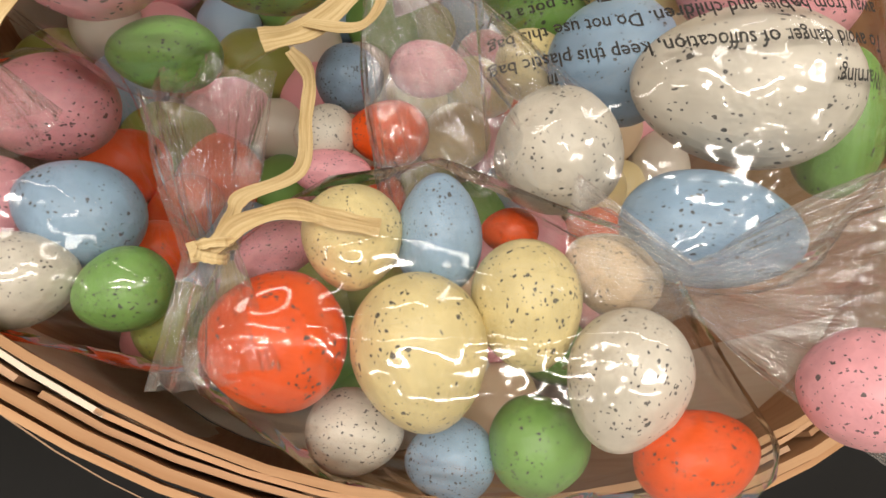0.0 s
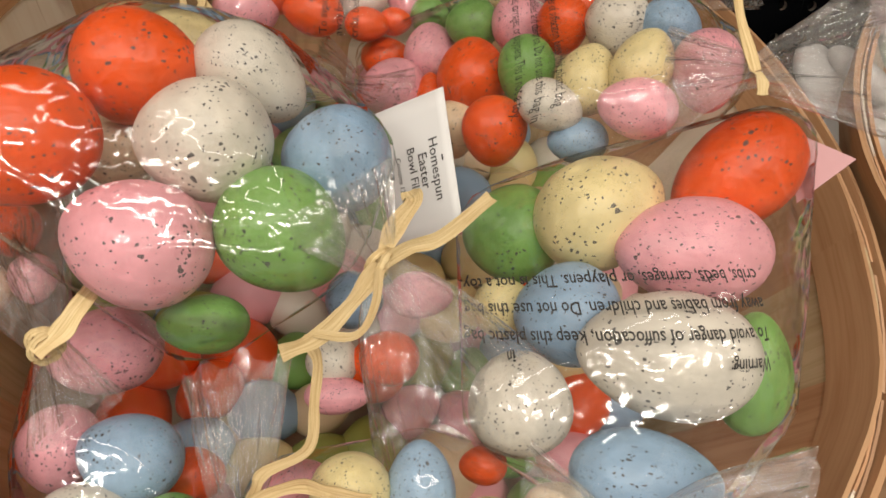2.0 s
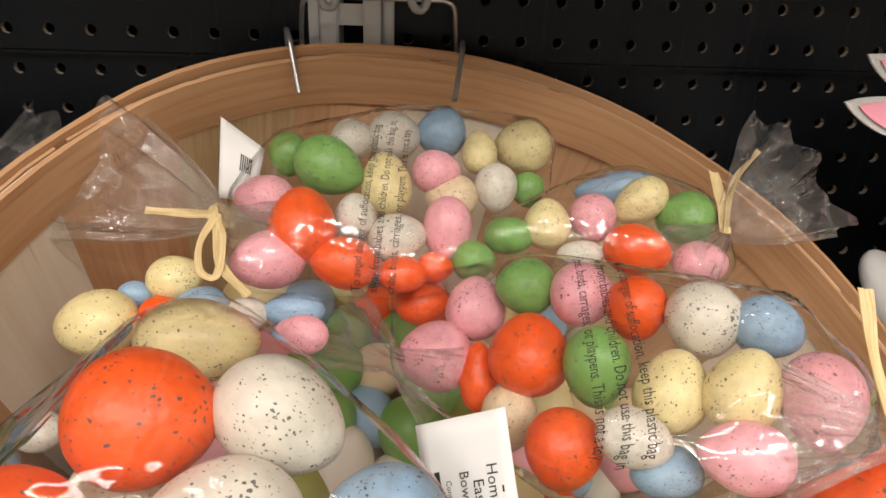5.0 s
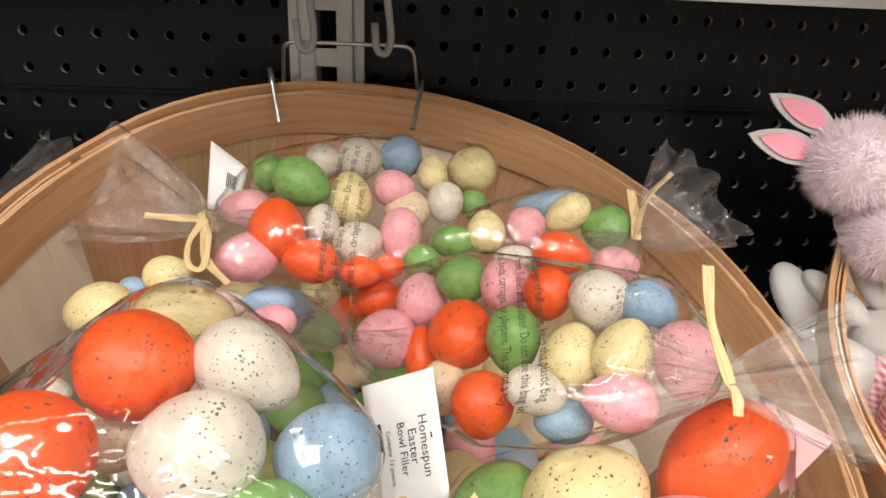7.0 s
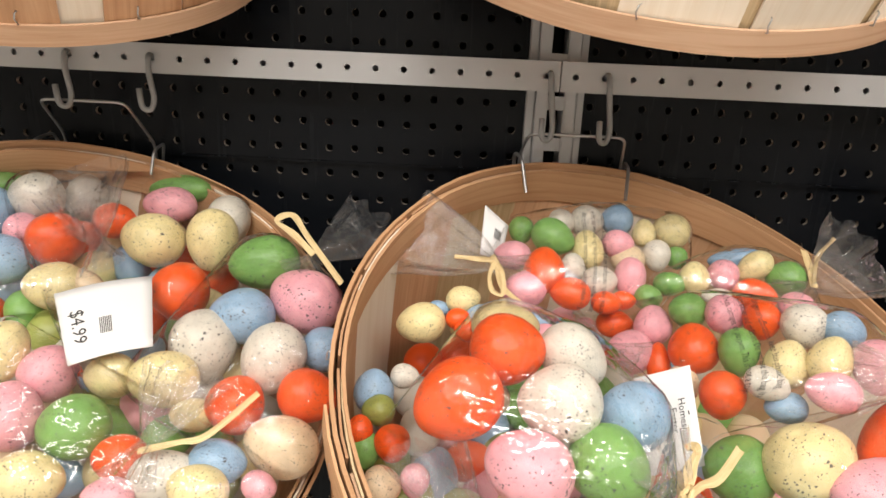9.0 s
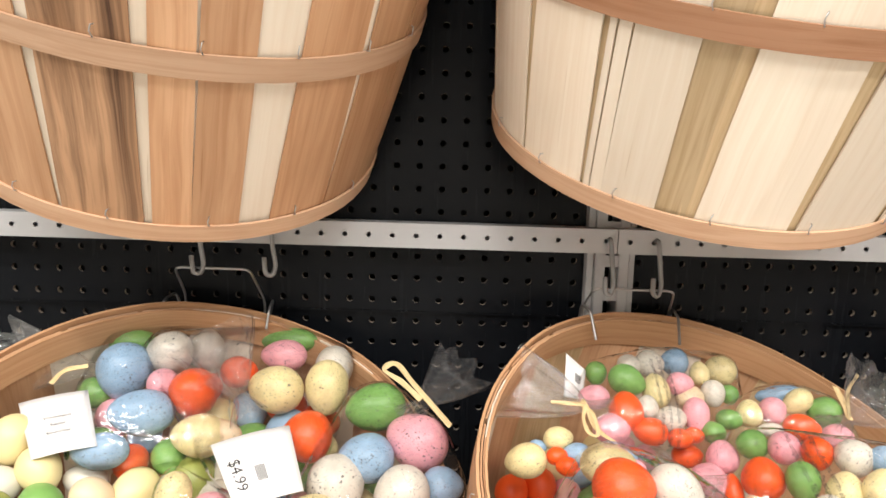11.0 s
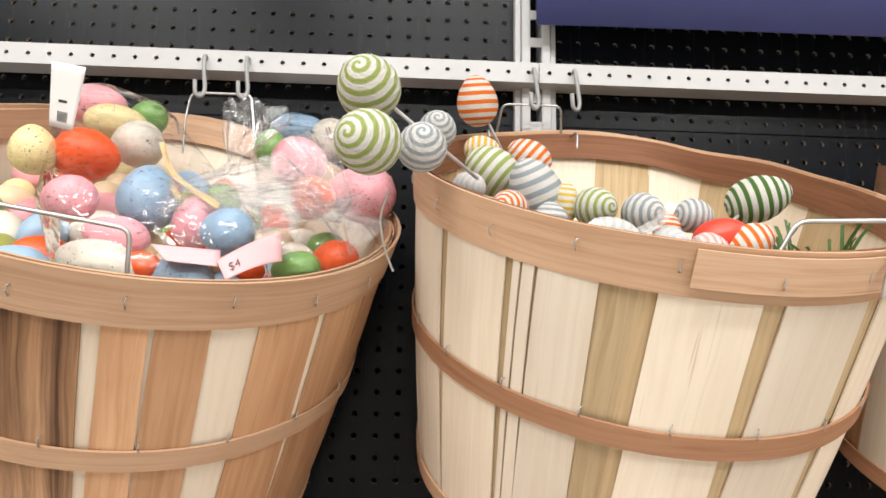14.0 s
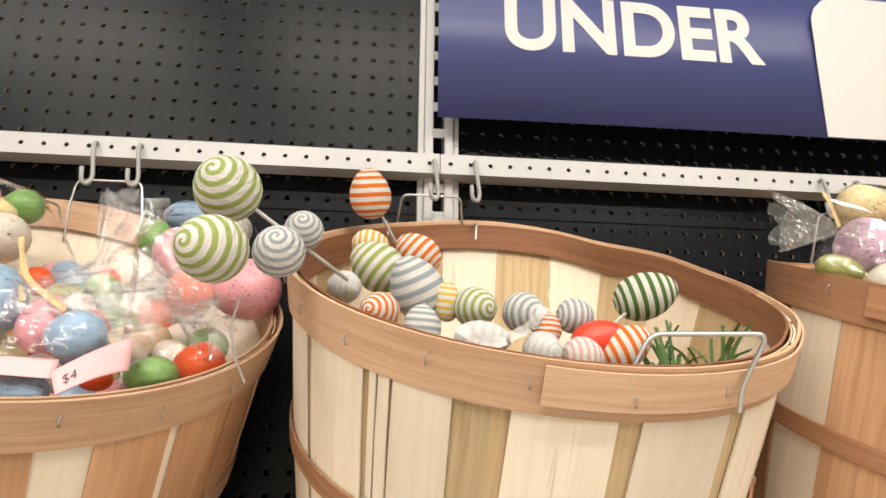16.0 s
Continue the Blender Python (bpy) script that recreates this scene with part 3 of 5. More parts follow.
basket_d = basket("tan wooden bushel basket with one dark streaked slat", *POSE_D, 0.2275, 0.2, 0.3185, STAVES_D, [WOOD_PALE], WOOD_HOOP, WOOD_HOOP, RIM_STAPLES + MID_STAPLES + LOW_STAPLES, seed=3, mid=0.492, lap=(90, 170))
basket_e = basket("pale wooden bushel basket with brown hoops, half full", *POSE_E, 0.2215, 0.197, 0.3165, STAVES_E, [WOOD_PALE, WOOD_OLIVE] * 5 + [WOOD_OLIVE] * 8 + [WOOD_PALE, WOOD_OLIVE], WOOD_COPPER, WOOD_HOOP, RIM_STAPLES + MID_STAPLES + LOW_STAPLES, seed=4, inside_hoop=WOOD_BROWN, mid=0.492, lap=(260, 345))
basket_c = basket("amber wooden bushel basket holding plush rabbits", *POSE_C, 0.205, 0.18, 0.31, even_staves(20, 5, 0.066, AMBER, 5), [WOOD_TAN, WOOD_PALE], WOOD_AMBER, WOOD_AMBER, (), seed=5)
basket_f = basket("brown-hooped wooden bushel basket with bagged eggs", *POSE_F, 0.2275, 0.2, 0.3185, even_staves(20, 5, 0.066, [WOOD_PALE, WOOD_TAN], 6), [WOOD_PALE], WOOD_COPPER, WOOD_COPPER, RIM_STAPLES, seed=6)


def hanger(b, x, z_bar, rim_l, rim_r, top_z, reach=0.03, holes=2, clips=()):
    """A wire bail behind the rim, two wire clips over the rim, and two S-hooks that hang it from the bar."""
    l, r = Vector(rim_l), Vector(rim_r)
    tl, tr = Vector((l.x + 0.005, -0.05, top_z)), Vector((r.x - 0.005, -0.05, top_z))
    pts = rounded([l + Vector((0, 0.002, -0.04)), l, tl, tr, r, r + Vector((0, 0.002, -0.04))], 0.009)
    world_part("bail", tube(bmesh.new(), pts, 0.0014), STEEL_WIRE, b, "galvanised wire bail")
    for line in clips:
        world_part("wire_clip", tube(bmesh.new(), rounded(line, 0.006), 0.0016), STEEL_WIRE, b)
    for e, sgn in () if clips else ((l, -1), (r, 1)):
        o = e + Vector((sgn * 0.01, 0, -0.004))
        clip = rounded([o + Vector((-sgn * 0.004, 0.002, -0.012)), o + Vector((0, -0.002, 0.006)), o + Vector((sgn * 0.003, -reach, 0.002)), o + Vector((sgn * 0.001, -reach - 0.006, -0.02))], 0.007)
        world_part("wire_clip", tube(bmesh.new(), clip, 0.0014), STEEL_WIRE, b)
    for k in (0, 1):
        hx = x + (k - 0.5) * holes * INCH
        bm = bmesh.new()
        line = rounded([(hx, -0.03, z_bar), (hx, -0.047, z_bar + 0.004), (hx + 0.001, -0.05, z_bar - 0.012), (hx + 0.005, -0.05, top_z + 0.004),
                        (hx + 0.002, -0.052, top_z - 0.006), (hx - 0.005, -0.055, top_z - 0.004), (hx - 0.006, -0.056, top_z + 0.014)], 0.006)
        tube(bm, line, 0.0026)
        tagged(mesh_ob("s_hook", bm, GREY_HOOK), "grey S-hook hanging from the perforated bar", "hook", group="S-hooks")


hanger(basket_a, 0.016, 0.002, (-0.03, -0.024, -0.072), (0.066, -0.02, -0.084), -0.048,
       clips=([(-0.036, -0.036, -0.088), (-0.036, -0.044, -0.066), (-0.031, -0.066, -0.069), (-0.026, -0.075, -0.097)], [(0.067, -0.018, -0.098), (0.069, -0.024, -0.073), (0.067, -0.05, -0.076), (0.061, -0.076, -0.099)]))
hanger(basket_b, -0.4069, 0.002, (-0.4765, -0.008, -0.075), (-0.387, -0.008, -0.08), -0.038, holes=3)
hanger(basket_e, 0.018, UP_BAR_Z, (-0.052, -0.026, 0.494), (0.03, -0.026, 0.494), 0.527)
hanger(basket_d, -0.385, UP_BAR_Z, (-0.426, -0.05, 0.492), (-0.345, -0.05, 0.486), 0.527)
hanger(basket_f, 0.535, UP_BAR_Z, (0.49, -0.022, 0.455), (0.575, -0.022, 0.452), 0.527)


def front_bail(b, pts, r=0.0017):
    world_part("bail", tube(bmesh.new(), rounded(pts, 0.008), r), STEEL_WIRE, b, "bent galvanised wire handle standing up")


front_bail(basket_e, [(0.0778, -0.3810, 0.2585), (0.0830, -0.3858, 0.2770), (0.1015, -0.3946, 0.3130), (0.1759, -0.4055, 0.3133), (0.1611, -0.3929, 0.2802), (0.1586, -0.3909, 0.2641)])
front_bail(basket_d, [(-0.4372, -0.3671, 0.2556), (-0.4394, -0.3768, 0.3156), (-0.3435, -0.3611, 0.3015), (-0.3479, -0.3479, 0.2421)])
front_bail(basket_e, [(-0.1710, -0.3333, 0.3416), (-0.1775, -0.3277, 0.3207), (-0.1737, -0.3208, 0.3002), (-0.1664, -0.3153, 0.2831)], 0.0009)


def splinters(b, r, z, angles):
    """Torn slivers along a hoop's lower edge."""
    for k, (a, length, drop) in enumerate(angles):
        bm = bmesh.new()
        prev = None
        for i in range(7):
            s = i / 6
            t = radians(a) + s * length / r
            w = 0.0007 * (1 - s) + 0.0002
            c = Vector(((r + 0.004 + 0.004 * s) * math.cos(t), (r + 0.004 + 0.004 * s) * math.sin(t), z - drop * s))
            ring = [bm.verts.new(c + Vector((0, 0, w))), bm.verts.new(c + Vector((math.cos(t) * w * 0.6, math.sin(t) * w * 0.6, 0))), bm.verts.new(c - Vector((0, 0, w)))]
            if prev:
                for q in range(3):
                    bm.faces.new((prev[q], prev[(q + 1) % 3], ring[(q + 1) % 3], ring[q]))
            prev = ring
        part("splinter", bm, WOOD_HOOP, b)


splinters(basket_e, 0.188, -0.309, [(252, -0.02, 0.002), (254, -0.012, 0.003), (288, 0.008, 0.002)])
splinters(basket_d, 0.186, -0.312, [(255, 0.01, 0.002), (305, 0.012, 0.002)])
splinters(basket_a, 0.238, -0.036, [(240, 0.09, 0.004)])


# ---- eggs ----
def egg_mesh(name, material, turns=0.0):
    """A unit egg along x, blunt at -x; wound eggs carry a 'wind' value that counts the yarn's turns."""
    bm = bmesh.new()
    nu, nv = (28, 20) if not turns else (96, 32)
    rows = []
    for i in range(1, nu):
        t = math.pi * i / nu
        x = -math.cos(t)
        r = math.sin(t) * (1 - 0.13 * x) * (1 - 0.04 * x * x)
        row = []
        for j in range(nv):
            a = math.tau * j / nv
            rr = r
            if turns:
                w = (t / math.pi * turns + j / nv) * 4
                rr += 0.022 * abs(math.sin(math.pi * w)) * min(1, r * 3)
            row.append(bm.verts.new((x, rr * math.cos(a), rr * math.sin(a))))
        rows.append(row)
    a, b = bm.verts.new((-1, 0, 0)), bm.verts.new((1, 0, 0))
    for r0, r1 in zip(rows, rows[1:]):
        for j in range(nv):
            k = (j + 1) % nv
            bm.faces.new((r0[j], r0[k], r1[k], r1[j]))
    for j in range(nv):
        bm.faces.new((rows[0][(j + 1) % nv], rows[0][j], a))
        bm.faces.new((rows[-1][j], rows[-1][(j + 1) % nv], b))
    bmesh.ops.recalc_face_normals(bm, faces=bm.faces[:])
    for f in bm.faces:
        f.smooth = True
    me = bpy.data.meshes.new(name)
    bm.to_mesh(me)
    if turns:
        # one value per face corner, so that the seam of the winding stays sharp
        at = me.attributes.new("wind", "FLOAT", "CORNER")
        for p in me.polygons:
            c = p.center
            base = math.atan2(c.z, c.y) / math.tau
            for li in p.loop_indices:
                v = me.vertices[me.loops[li].vertex_index].co
                t = math.acos(max(-1, min(1, -v.x)))
                a_ = math.atan2(v.z, v.y) / math.tau if v.x * v.x < 0.9999 else base
                a_ += round(base - a_)
                at.data[li].value = t / math.pi * turns + a_ + 5
    bm.free()
    me.materials.append(material)
    return me


EGG_MESH = {k: egg_mesh("egg_" + k, m) for k, m in EGG_MATS.items()}
YARN_MESH = {k: egg_mesh("wound_egg_" + k, m, 0.0 if k == "rd" else 9 if k != "dg" else 10) for k, m in YARN_MATS.items()}
COLOUR_WORD = {"o": "orange", "y": "pale yellow", "w": "off-white", "b": "light blue", "p": "pink", "g": "green", "t": "tan", "v": "olive green", "l": "lilac",
               "gw": "lime green and white", "sw": "grey and white", "ow": "orange and white", "yo": "yellow and orange", "ww": "pale grey", "dg": "dark green and white", "pw": "pink and white", "yw": "yellow and white", "rd": "red dotted"}


def lay_eggs(table, group, where, meshes=EGG_MESH, word="speckled", facing=()):
    """table: the slant of the layer in degrees and rows of colour, centre, half length, half width, turn in the layer."""
    pitch, rows = table
    up = Vector((0, -math.sin(radians(pitch)), math.cos(radians(pitch))))
    toward = Vector((0, -math.cos(radians(pitch)), -math.sin(radians(pitch))))
    out = []
    for k, (c, x, y, z, long, short, turn) in enumerate(rows):
        rnd = random.Random(k * 7 + len(group))
        sgn = rnd.choice((-1, 1)) if meshes is EGG_MESH else 1
        a = (Vector((1, 0, 0)) * math.cos(radians(turn)) + up * math.sin(radians(turn))) * sgn
        a = (a * 0.5 + toward).normalized() if k in facing else (a + toward * rnd.uniform(-0.25, 0.25)).normalized()
        b = toward.cross(a).normalized()
        m = Matrix((a * long, b * short, a.cross(b) * short)).transposed().to_4x4() @ Matrix.Rotation(rnd.uniform(0, 6.28), 4, "X")
        m.translation = Vector((x, y, z))
        ob = new("decorative_egg", meshes[c])
        ob.matrix_world = m
        size = "large" if short > 0.018 else "small"
        tagged(ob, f"{size} {COLOUR_WORD[c]} {'painted' if c == 'rd' else word} egg {where}", "decorative egg", group=group)
        out.append((m, long, short))
    return out


def heap(m, radius, z, count, seed, meshes, label, above=()):
    """The eggs that lie under the top layer, round the rim's pose m: one heap. Each lies just under the egg above it."""
    rnd = random.Random(seed)
    keys = sorted(k for k in meshes if k != "l")
    inv = m.inverted()
    tops = [(inv @ Vector(r[1:4]), r[5]) for _, rows in above for r in rows]
    verts, faces, slots = [], [], []
    for k in range(count):
        r, a = radius * math.sqrt((k + 0.5) / count), k * 2.39996
        s = rnd.uniform(0.015, 0.021)
        x, y = r * math.cos(a), r * math.sin(a)
        lift = z + rnd.uniform(-0.01, 0.01)
        for p, short in tops:
            gap = math.hypot(p.x - x, p.y - y)
            reach = short + s * 1.15
            if gap < reach:
                lift = min(lift, p.z - math.sqrt(reach * reach - gap * gap))
        q = m @ Matrix.Translation((x, y, lift)) @ Euler((rnd.uniform(0, 6), rnd.uniform(-0.5, 0.5), rnd.uniform(0, 6))).to_matrix().to_4x4() @ Matrix.Diagonal((s * 1.25, s, s, 1))
        i = rnd.randrange(len(keys))
        me = meshes[keys[i]]
        base = len(verts)
        verts += [q @ v.co for v in me.vertices]
        faces += [tuple(base + n for n in p.vertices) for p in me.polygons]
        slots += [i] * len(me.polygons)
    me = bpy.data.meshes.new("egg_heap")
    me.from_pydata(verts, [], faces)
    for k in keys:
        me.materials.append(HEAP_MATS[k])
    me.polygons.foreach_set("material_index", slots)
    me.polygons.foreach_set("use_smooth", [True] * len(slots))
    return tagged(new("egg_heap", me), label, "decorative eggs", kind="stuff")


HEAP_MATS = {k: mat("heap_paint_" + k, c, 0.4) for k, c in EGG_COLOURS.items()}
EGGS_LARGE_LEFT = (-29, [
    ("o", -0.0779, -0.3210, -0.1679, 0.0260, 0.0225, 30), ("o", -0.0494, -0.2804, -0.1544, 0.0232, 0.0218, 0),
    ("w", -0.0085, -0.2763, -0.1582, 0.0229, 0.0180, 145), ("w", -0.0202, -0.3116, -0.1713, 0.0241, 0.0220, 0),
    ("b", 0.0249, -0.3009, -0.1829, 0.0209, 0.0205, 0), ("p", -0.0383, -0.3409, -0.1959, 0.0247, 0.0214, 160),
    ("g", 0.0073, -0.3297, -0.1985, 0.0241, 0.0215, 140), ("y", -0.0475, -0.2288, -0.1603, 0.0236, 0.0167, 0),
    ("t", -0.0627, -0.2792, -0.1886, 0.0176, 0.0151, 0), ("g", -0.0209, -0.3441, -0.2277, 0.0160, 0.0106, 0)])
EGGS_LARGE_RIGHT = (-29, [
    ("g", 0.0974, -0.2890, -0.2227, 0.0216, 0.0216, 0), ("y", 0.1295, -0.3042, -0.2038, 0.0283, 0.0227, 25),
    ("o", 0.1882, -0.2932, -0.1929, 0.0306, 0.0213, 40), ("p", 0.1603, -0.3263, -0.2092, 0.0319, 0.0210, 177),
    ("b", 0.1111, -0.3394, -0.2289, 0.0202, 0.0198, 0), ("w", 0.1369, -0.3710, -0.2226, 0.0299, 0.0215, 175),
    ("g", 0.1712, -0.3677, -0.2345, 0.0218, 0.0129, 85), ("w", 0.0898, -0.3726, -0.2424, 0.0183, 0.0179, 150),
    ("b", 0.1261, -0.3977, -0.2505, 0.0245, 0.0153, 172), ("y", 0.0905, -0.3234, -0.2371, 0.0131, 0.0119, 0)])
EGGS_LEFT_FRONT = (-33, [
    ("p", -0.0667, -0.3269, -0.2533, 0.0217, 0.0170, 10), ("p", -0.0723, -0.3633, -0.2675, 0.0155, 0.0136, 90),
    ("b", -0.0437, -0.3726, -0.2623, 0.0178, 0.0148, 160), ("w", -0.0535, -0.3931, -0.2692, 0.0146, 0.0127, 10),
    ("g", -0.0273, -0.3957, -0.2711, 0.0131, 0.0111, 20), ("o", -0.0294, -0.3611, -0.2862, 0.0117, 0.0107, 0),
    ("v", -0.0173, -0.3902, -0.2887, 0.0132, 0.0123, 0)])
EGGS_FRONT = (-36, [
    ("o", 0.0150, -0.4197, -0.2663, 0.0171, 0.0165, 0), ("y", 0.0332, -0.4016, -0.2496, 0.0130, 0.0123, 90),
    ("b", 0.0544, -0.3990, -0.2505, 0.0152, 0.0109, 90), ("y", 0.0492, -0.4237, -0.2673, 0.0197, 0.0160, 100),
    ("y", 0.0751, -0.4155, -0.2599, 0.0163, 0.0133, 98), ("o", 0.0772, -0.3779, -0.2652, 0.0085, 0.0069, 0),
    ("t", 0.0995, -0.4037, -0.2600, 0.0134, 0.0105, 150), ("w", 0.0961, -0.4336, -0.2668, 0.0170, 0.0139, 75),
    ("o", 0.1112, -0.4465, -0.2782, 0.0147, 0.0107, 10), ("w", 0.0330, -0.4236, -0.2959, 0.0128, 0.0113, 0),
    ("b", 0.0577, -0.4298, -0.3007, 0.0119, 0.0109, 0), ("g", 0.0802, -0.4306, -0.2944, 0.0131, 0.0128, 0),
    ("p", 0.0107, -0.3789, -0.2707, 0.0129, 0.0081, 20)])
EGGS_UNDER = (-36, [
    ("o", 0.0425, -0.3219, -0.2636, 0.0143, 0.0115, 0), ("w", 0.0202, -0.3221, -0.2646, 0.0109, 0.0109, 0),
    ("p", 0.0231, -0.3353, -0.2711, 0.0134, 0.0077, 0), ("b", 0.0277, -0.2849, -0.2597, 0.0133, 0.0133, 0),
    ("p", 0.1377, -0.4485, -0.2532, 0.0125, 0.0125, 0), ("p", 0.0579, -0.2922, -0.2522, 0.0150, 0.0107, 0)])
EGGS_BACK_LEFT = (-24, [
    ("g", -0.0058, -0.1246, -0.1232, 0.0183, 0.0147, 155), ("g", -0.0298, -0.0991, -0.1252, 0.0121, 0.0108, 90),
    ("w", 0.0047, -0.0937, -0.1179, 0.0122, 0.0116, 0), ("w", 0.0272, -0.0887, -0.1170, 0.0150, 0.0140, 0),
    ("b", 0.0536, -0.0836, -0.1159, 0.0142, 0.0142, 0), ("y", 0.0230, -0.1246, -0.1327, 0.0173, 0.0133, 95),
    ("p", 0.0496, -0.1151, -0.1286, 0.0131, 0.0118, 0), ("y", 0.0739, -0.1000, -0.1220, 0.0122, 0.0099, 90),
    ("y", 0.1008, -0.0843, -0.1233, 0.0168, 0.0155, 0), ("w", 0.0817, -0.1179, -0.1362, 0.0134, 0.0114, 90),
    ("o", -0.0157, -0.1603, -0.1405, 0.0182, 0.0160, 90), ("w", 0.0084, -0.1466, -0.1413, 0.0114, 0.0104, 90)])
EGGS_BACK_LEFT_MORE = (-24, [
    ("p", -0.0383, -0.1298, -0.1389, 0.0155, 0.0118, 0), ("p", -0.0307, -0.1706, -0.1537, 0.0174, 0.0139, 10),
    ("o", 0.0041, -0.1716, -0.1546, 0.0160, 0.0124, 170), ("w", 0.0293, -0.1545, -0.1495, 0.0146, 0.0122, 10),
    ("p", 0.0539, -0.1497, -0.1473, 0.0171, 0.0122, 90), ("o", 0.0321, -0.1721, -0.1605, 0.0119, 0.0089, 0),
    ("o", 0.0471, -0.1646, -0.1605, 0.0092, 0.0075, 0), ("g", 0.0661, -0.1627, -0.1577, 0.0108, 0.0100, 0),
    ("g", 0.1001, -0.1121, -0.1391, 0.0098, 0.0092, 90), ("t", 0.0579, -0.1200, -0.1411, 0.0143, 0.0125, 0)])
EGGS_BACK_RIGHT = (-24, [
    ("y", 0.1041, -0.1475, -0.1442, 0.0129, 0.0118, 90), ("p", 0.1287, -0.1424, -0.1430, 0.0129, 0.0121, 90),
    ("y", 0.1552, -0.1345, -0.1365, 0.0158, 0.0111, 35), ("g", 0.1789, -0.1400, -0.1439, 0.0153, 0.0146, 0),
    ("o", 0.1470, -0.1625, -0.1515, 0.0171, 0.0127, 170), ("p", 0.1798, -0.1637, -0.1580, 0.0145, 0.0112, 0),
    ("b", 0.1493, -0.1136, -0.1375, 0.0232, 0.0099, 5), ("w", 0.1197, -0.1589, -0.1553, 0.0117, 0.0067, 0),
    ("g", 0.0854, -0.1497, -0.1500, 0.0134, 0.0095, 0)])
EGGS_MID_RIGHT = (-24, [
    ("g", 0.0861, -0.1931, -0.1553, 0.0137, 0.0129, 0), ("p", 0.1075, -0.2078, -0.1511, 0.0137, 0.0137, 0),
    ("o", 0.1247, -0.2251, -0.1481, 0.0134, 0.0121, 90), ("w", 0.1459, -0.2392, -0.1449, 0.0149, 0.0145, 90),
    ("b", 0.1660, -0.2486, -0.1424, 0.0136, 0.0116, 160), ("o", 0.0842, -0.2207, -0.1727, 0.0176, 0.0172, 90),
    ("g", 0.1065, -0.2402, -0.1654, 0.0163, 0.0130, 90), ("y", 0.1296, -0.2578, -0.1639, 0.0160, 0.0135, 70),
    ("y", 0.1487, -0.2701, -0.1546, 0.0158, 0.0127, 70), ("p", 0.1732, -0.2766, -0.1543, 0.0169, 0.0138, 90),
    ("p", 0.0655, -0.1846, -0.1715, 0.0151, 0.0140, 90)])
EGGS_MID_RIGHT_MORE = (-24, [
    ("p", 0.0462, -0.2014, -0.1866, 0.0170, 0.0160, 0), ("o", 0.0420, -0.1655, -0.1796, 0.0143, 0.0110, 0),
    ("o", 0.0902, -0.2640, -0.1853, 0.0156, 0.0143, 90), ("w", 0.1106, -0.2765, -0.1693, 0.0142, 0.0103, 160),
    ("b", 0.1237, -0.2779, -0.1840, 0.0130, 0.0098, 0), ("p", 0.1419, -0.2906, -0.1653, 0.0159, 0.0119, 170),
    ("t", 0.0756, -0.2328, -0.1961, 0.0143, 0.0116, 90), ("o", 0.0647, -0.2125, -0.1900, 0.0156, 0.0083, 90)])
EGGS_BACK_LOW = (-24, [
    ("y", -0.1083, -0.1808, -0.1818, 0.0192, 0.0156, 10), ("y", -0.0766, -0.1627, -0.1678, 0.0138, 0.0111, 10),
    ("o", -0.0794, -0.1788, -0.1776, 0.0102, 0.0082, 0), ("b", -0.0954, -0.1635, -0.1761, 0.0091, 0.0066, 0),
    ("w", -0.0405, -0.1774, -0.1789, 0.0104, 0.0082, 0), ("b", -0.0196, -0.1740, -0.1789, 0.0147, 0.0090, 0),
    ("p", -0.0155, -0.1871, -0.1841, 0.0133, 0.0093, 0), ("o", -0.0727, -0.1886, -0.1826, 0.0100, 0.0085, 0)])
EGGS_LEFT_EDGE = (-16, [
    ("b", -0.1356, -0.2391, -0.2100, 0.0157, 0.0141, 90), ("w", -0.1152, -0.2289, -0.2027, 0.0104, 0.0088, 0),
    ("v", -0.1302, -0.2552, -0.2156, 0.0114, 0.0106, 0), ("o", -0.1401, -0.2716, -0.2206, 0.0096, 0.0088, 90),
    ("g", -0.1360, -0.2748, -0.2336, 0.0125, 0.0103, 90), ("o", -0.1182, -0.2768, -0.2265, 0.0124, 0.0118, 90),
    ("t", -0.1214, -0.3034, -0.2393, 0.0124, 0.0124, 0), ("p", -0.1014, -0.3004, -0.2364, 0.0105, 0.0090, 90),
    ("b", -0.0620, -0.1759, -0.1766, 0.0131, 0.0104, 0)])
EGGS_SECOND_LEFT = (-16, [
    ("w", -0.4671, -0.0766, -0.1234, 0.0234, 0.0224, 0), ("o", -0.3937, -0.0817, -0.1404, 0.0193, 0.0162, 0),
    ("p", -0.3533, -0.0576, -0.1287, 0.0242, 0.0168, 0), ("g", -0.3553, -0.0317, -0.1190, 0.0337, 0.0142, 0),
    ("y", -0.3514, -0.1006, -0.1507, 0.0282, 0.0237, 170), ("y", -0.3017, -0.0918, -0.1507, 0.0281, 0.0220, 90),
    ("w", -0.3005, -0.0526, -0.1429, 0.0244, 0.0202, 90), ("o", -0.3118, -0.1427, -0.1815, 0.0243, 0.0243, 0),
    ("t", -0.3923, -0.1483, -0.1788, 0.0222, 0.0138, 0), ("y", -0.3311, -0.2216, -0.2199, 0.0189, 0.0164, 0)])
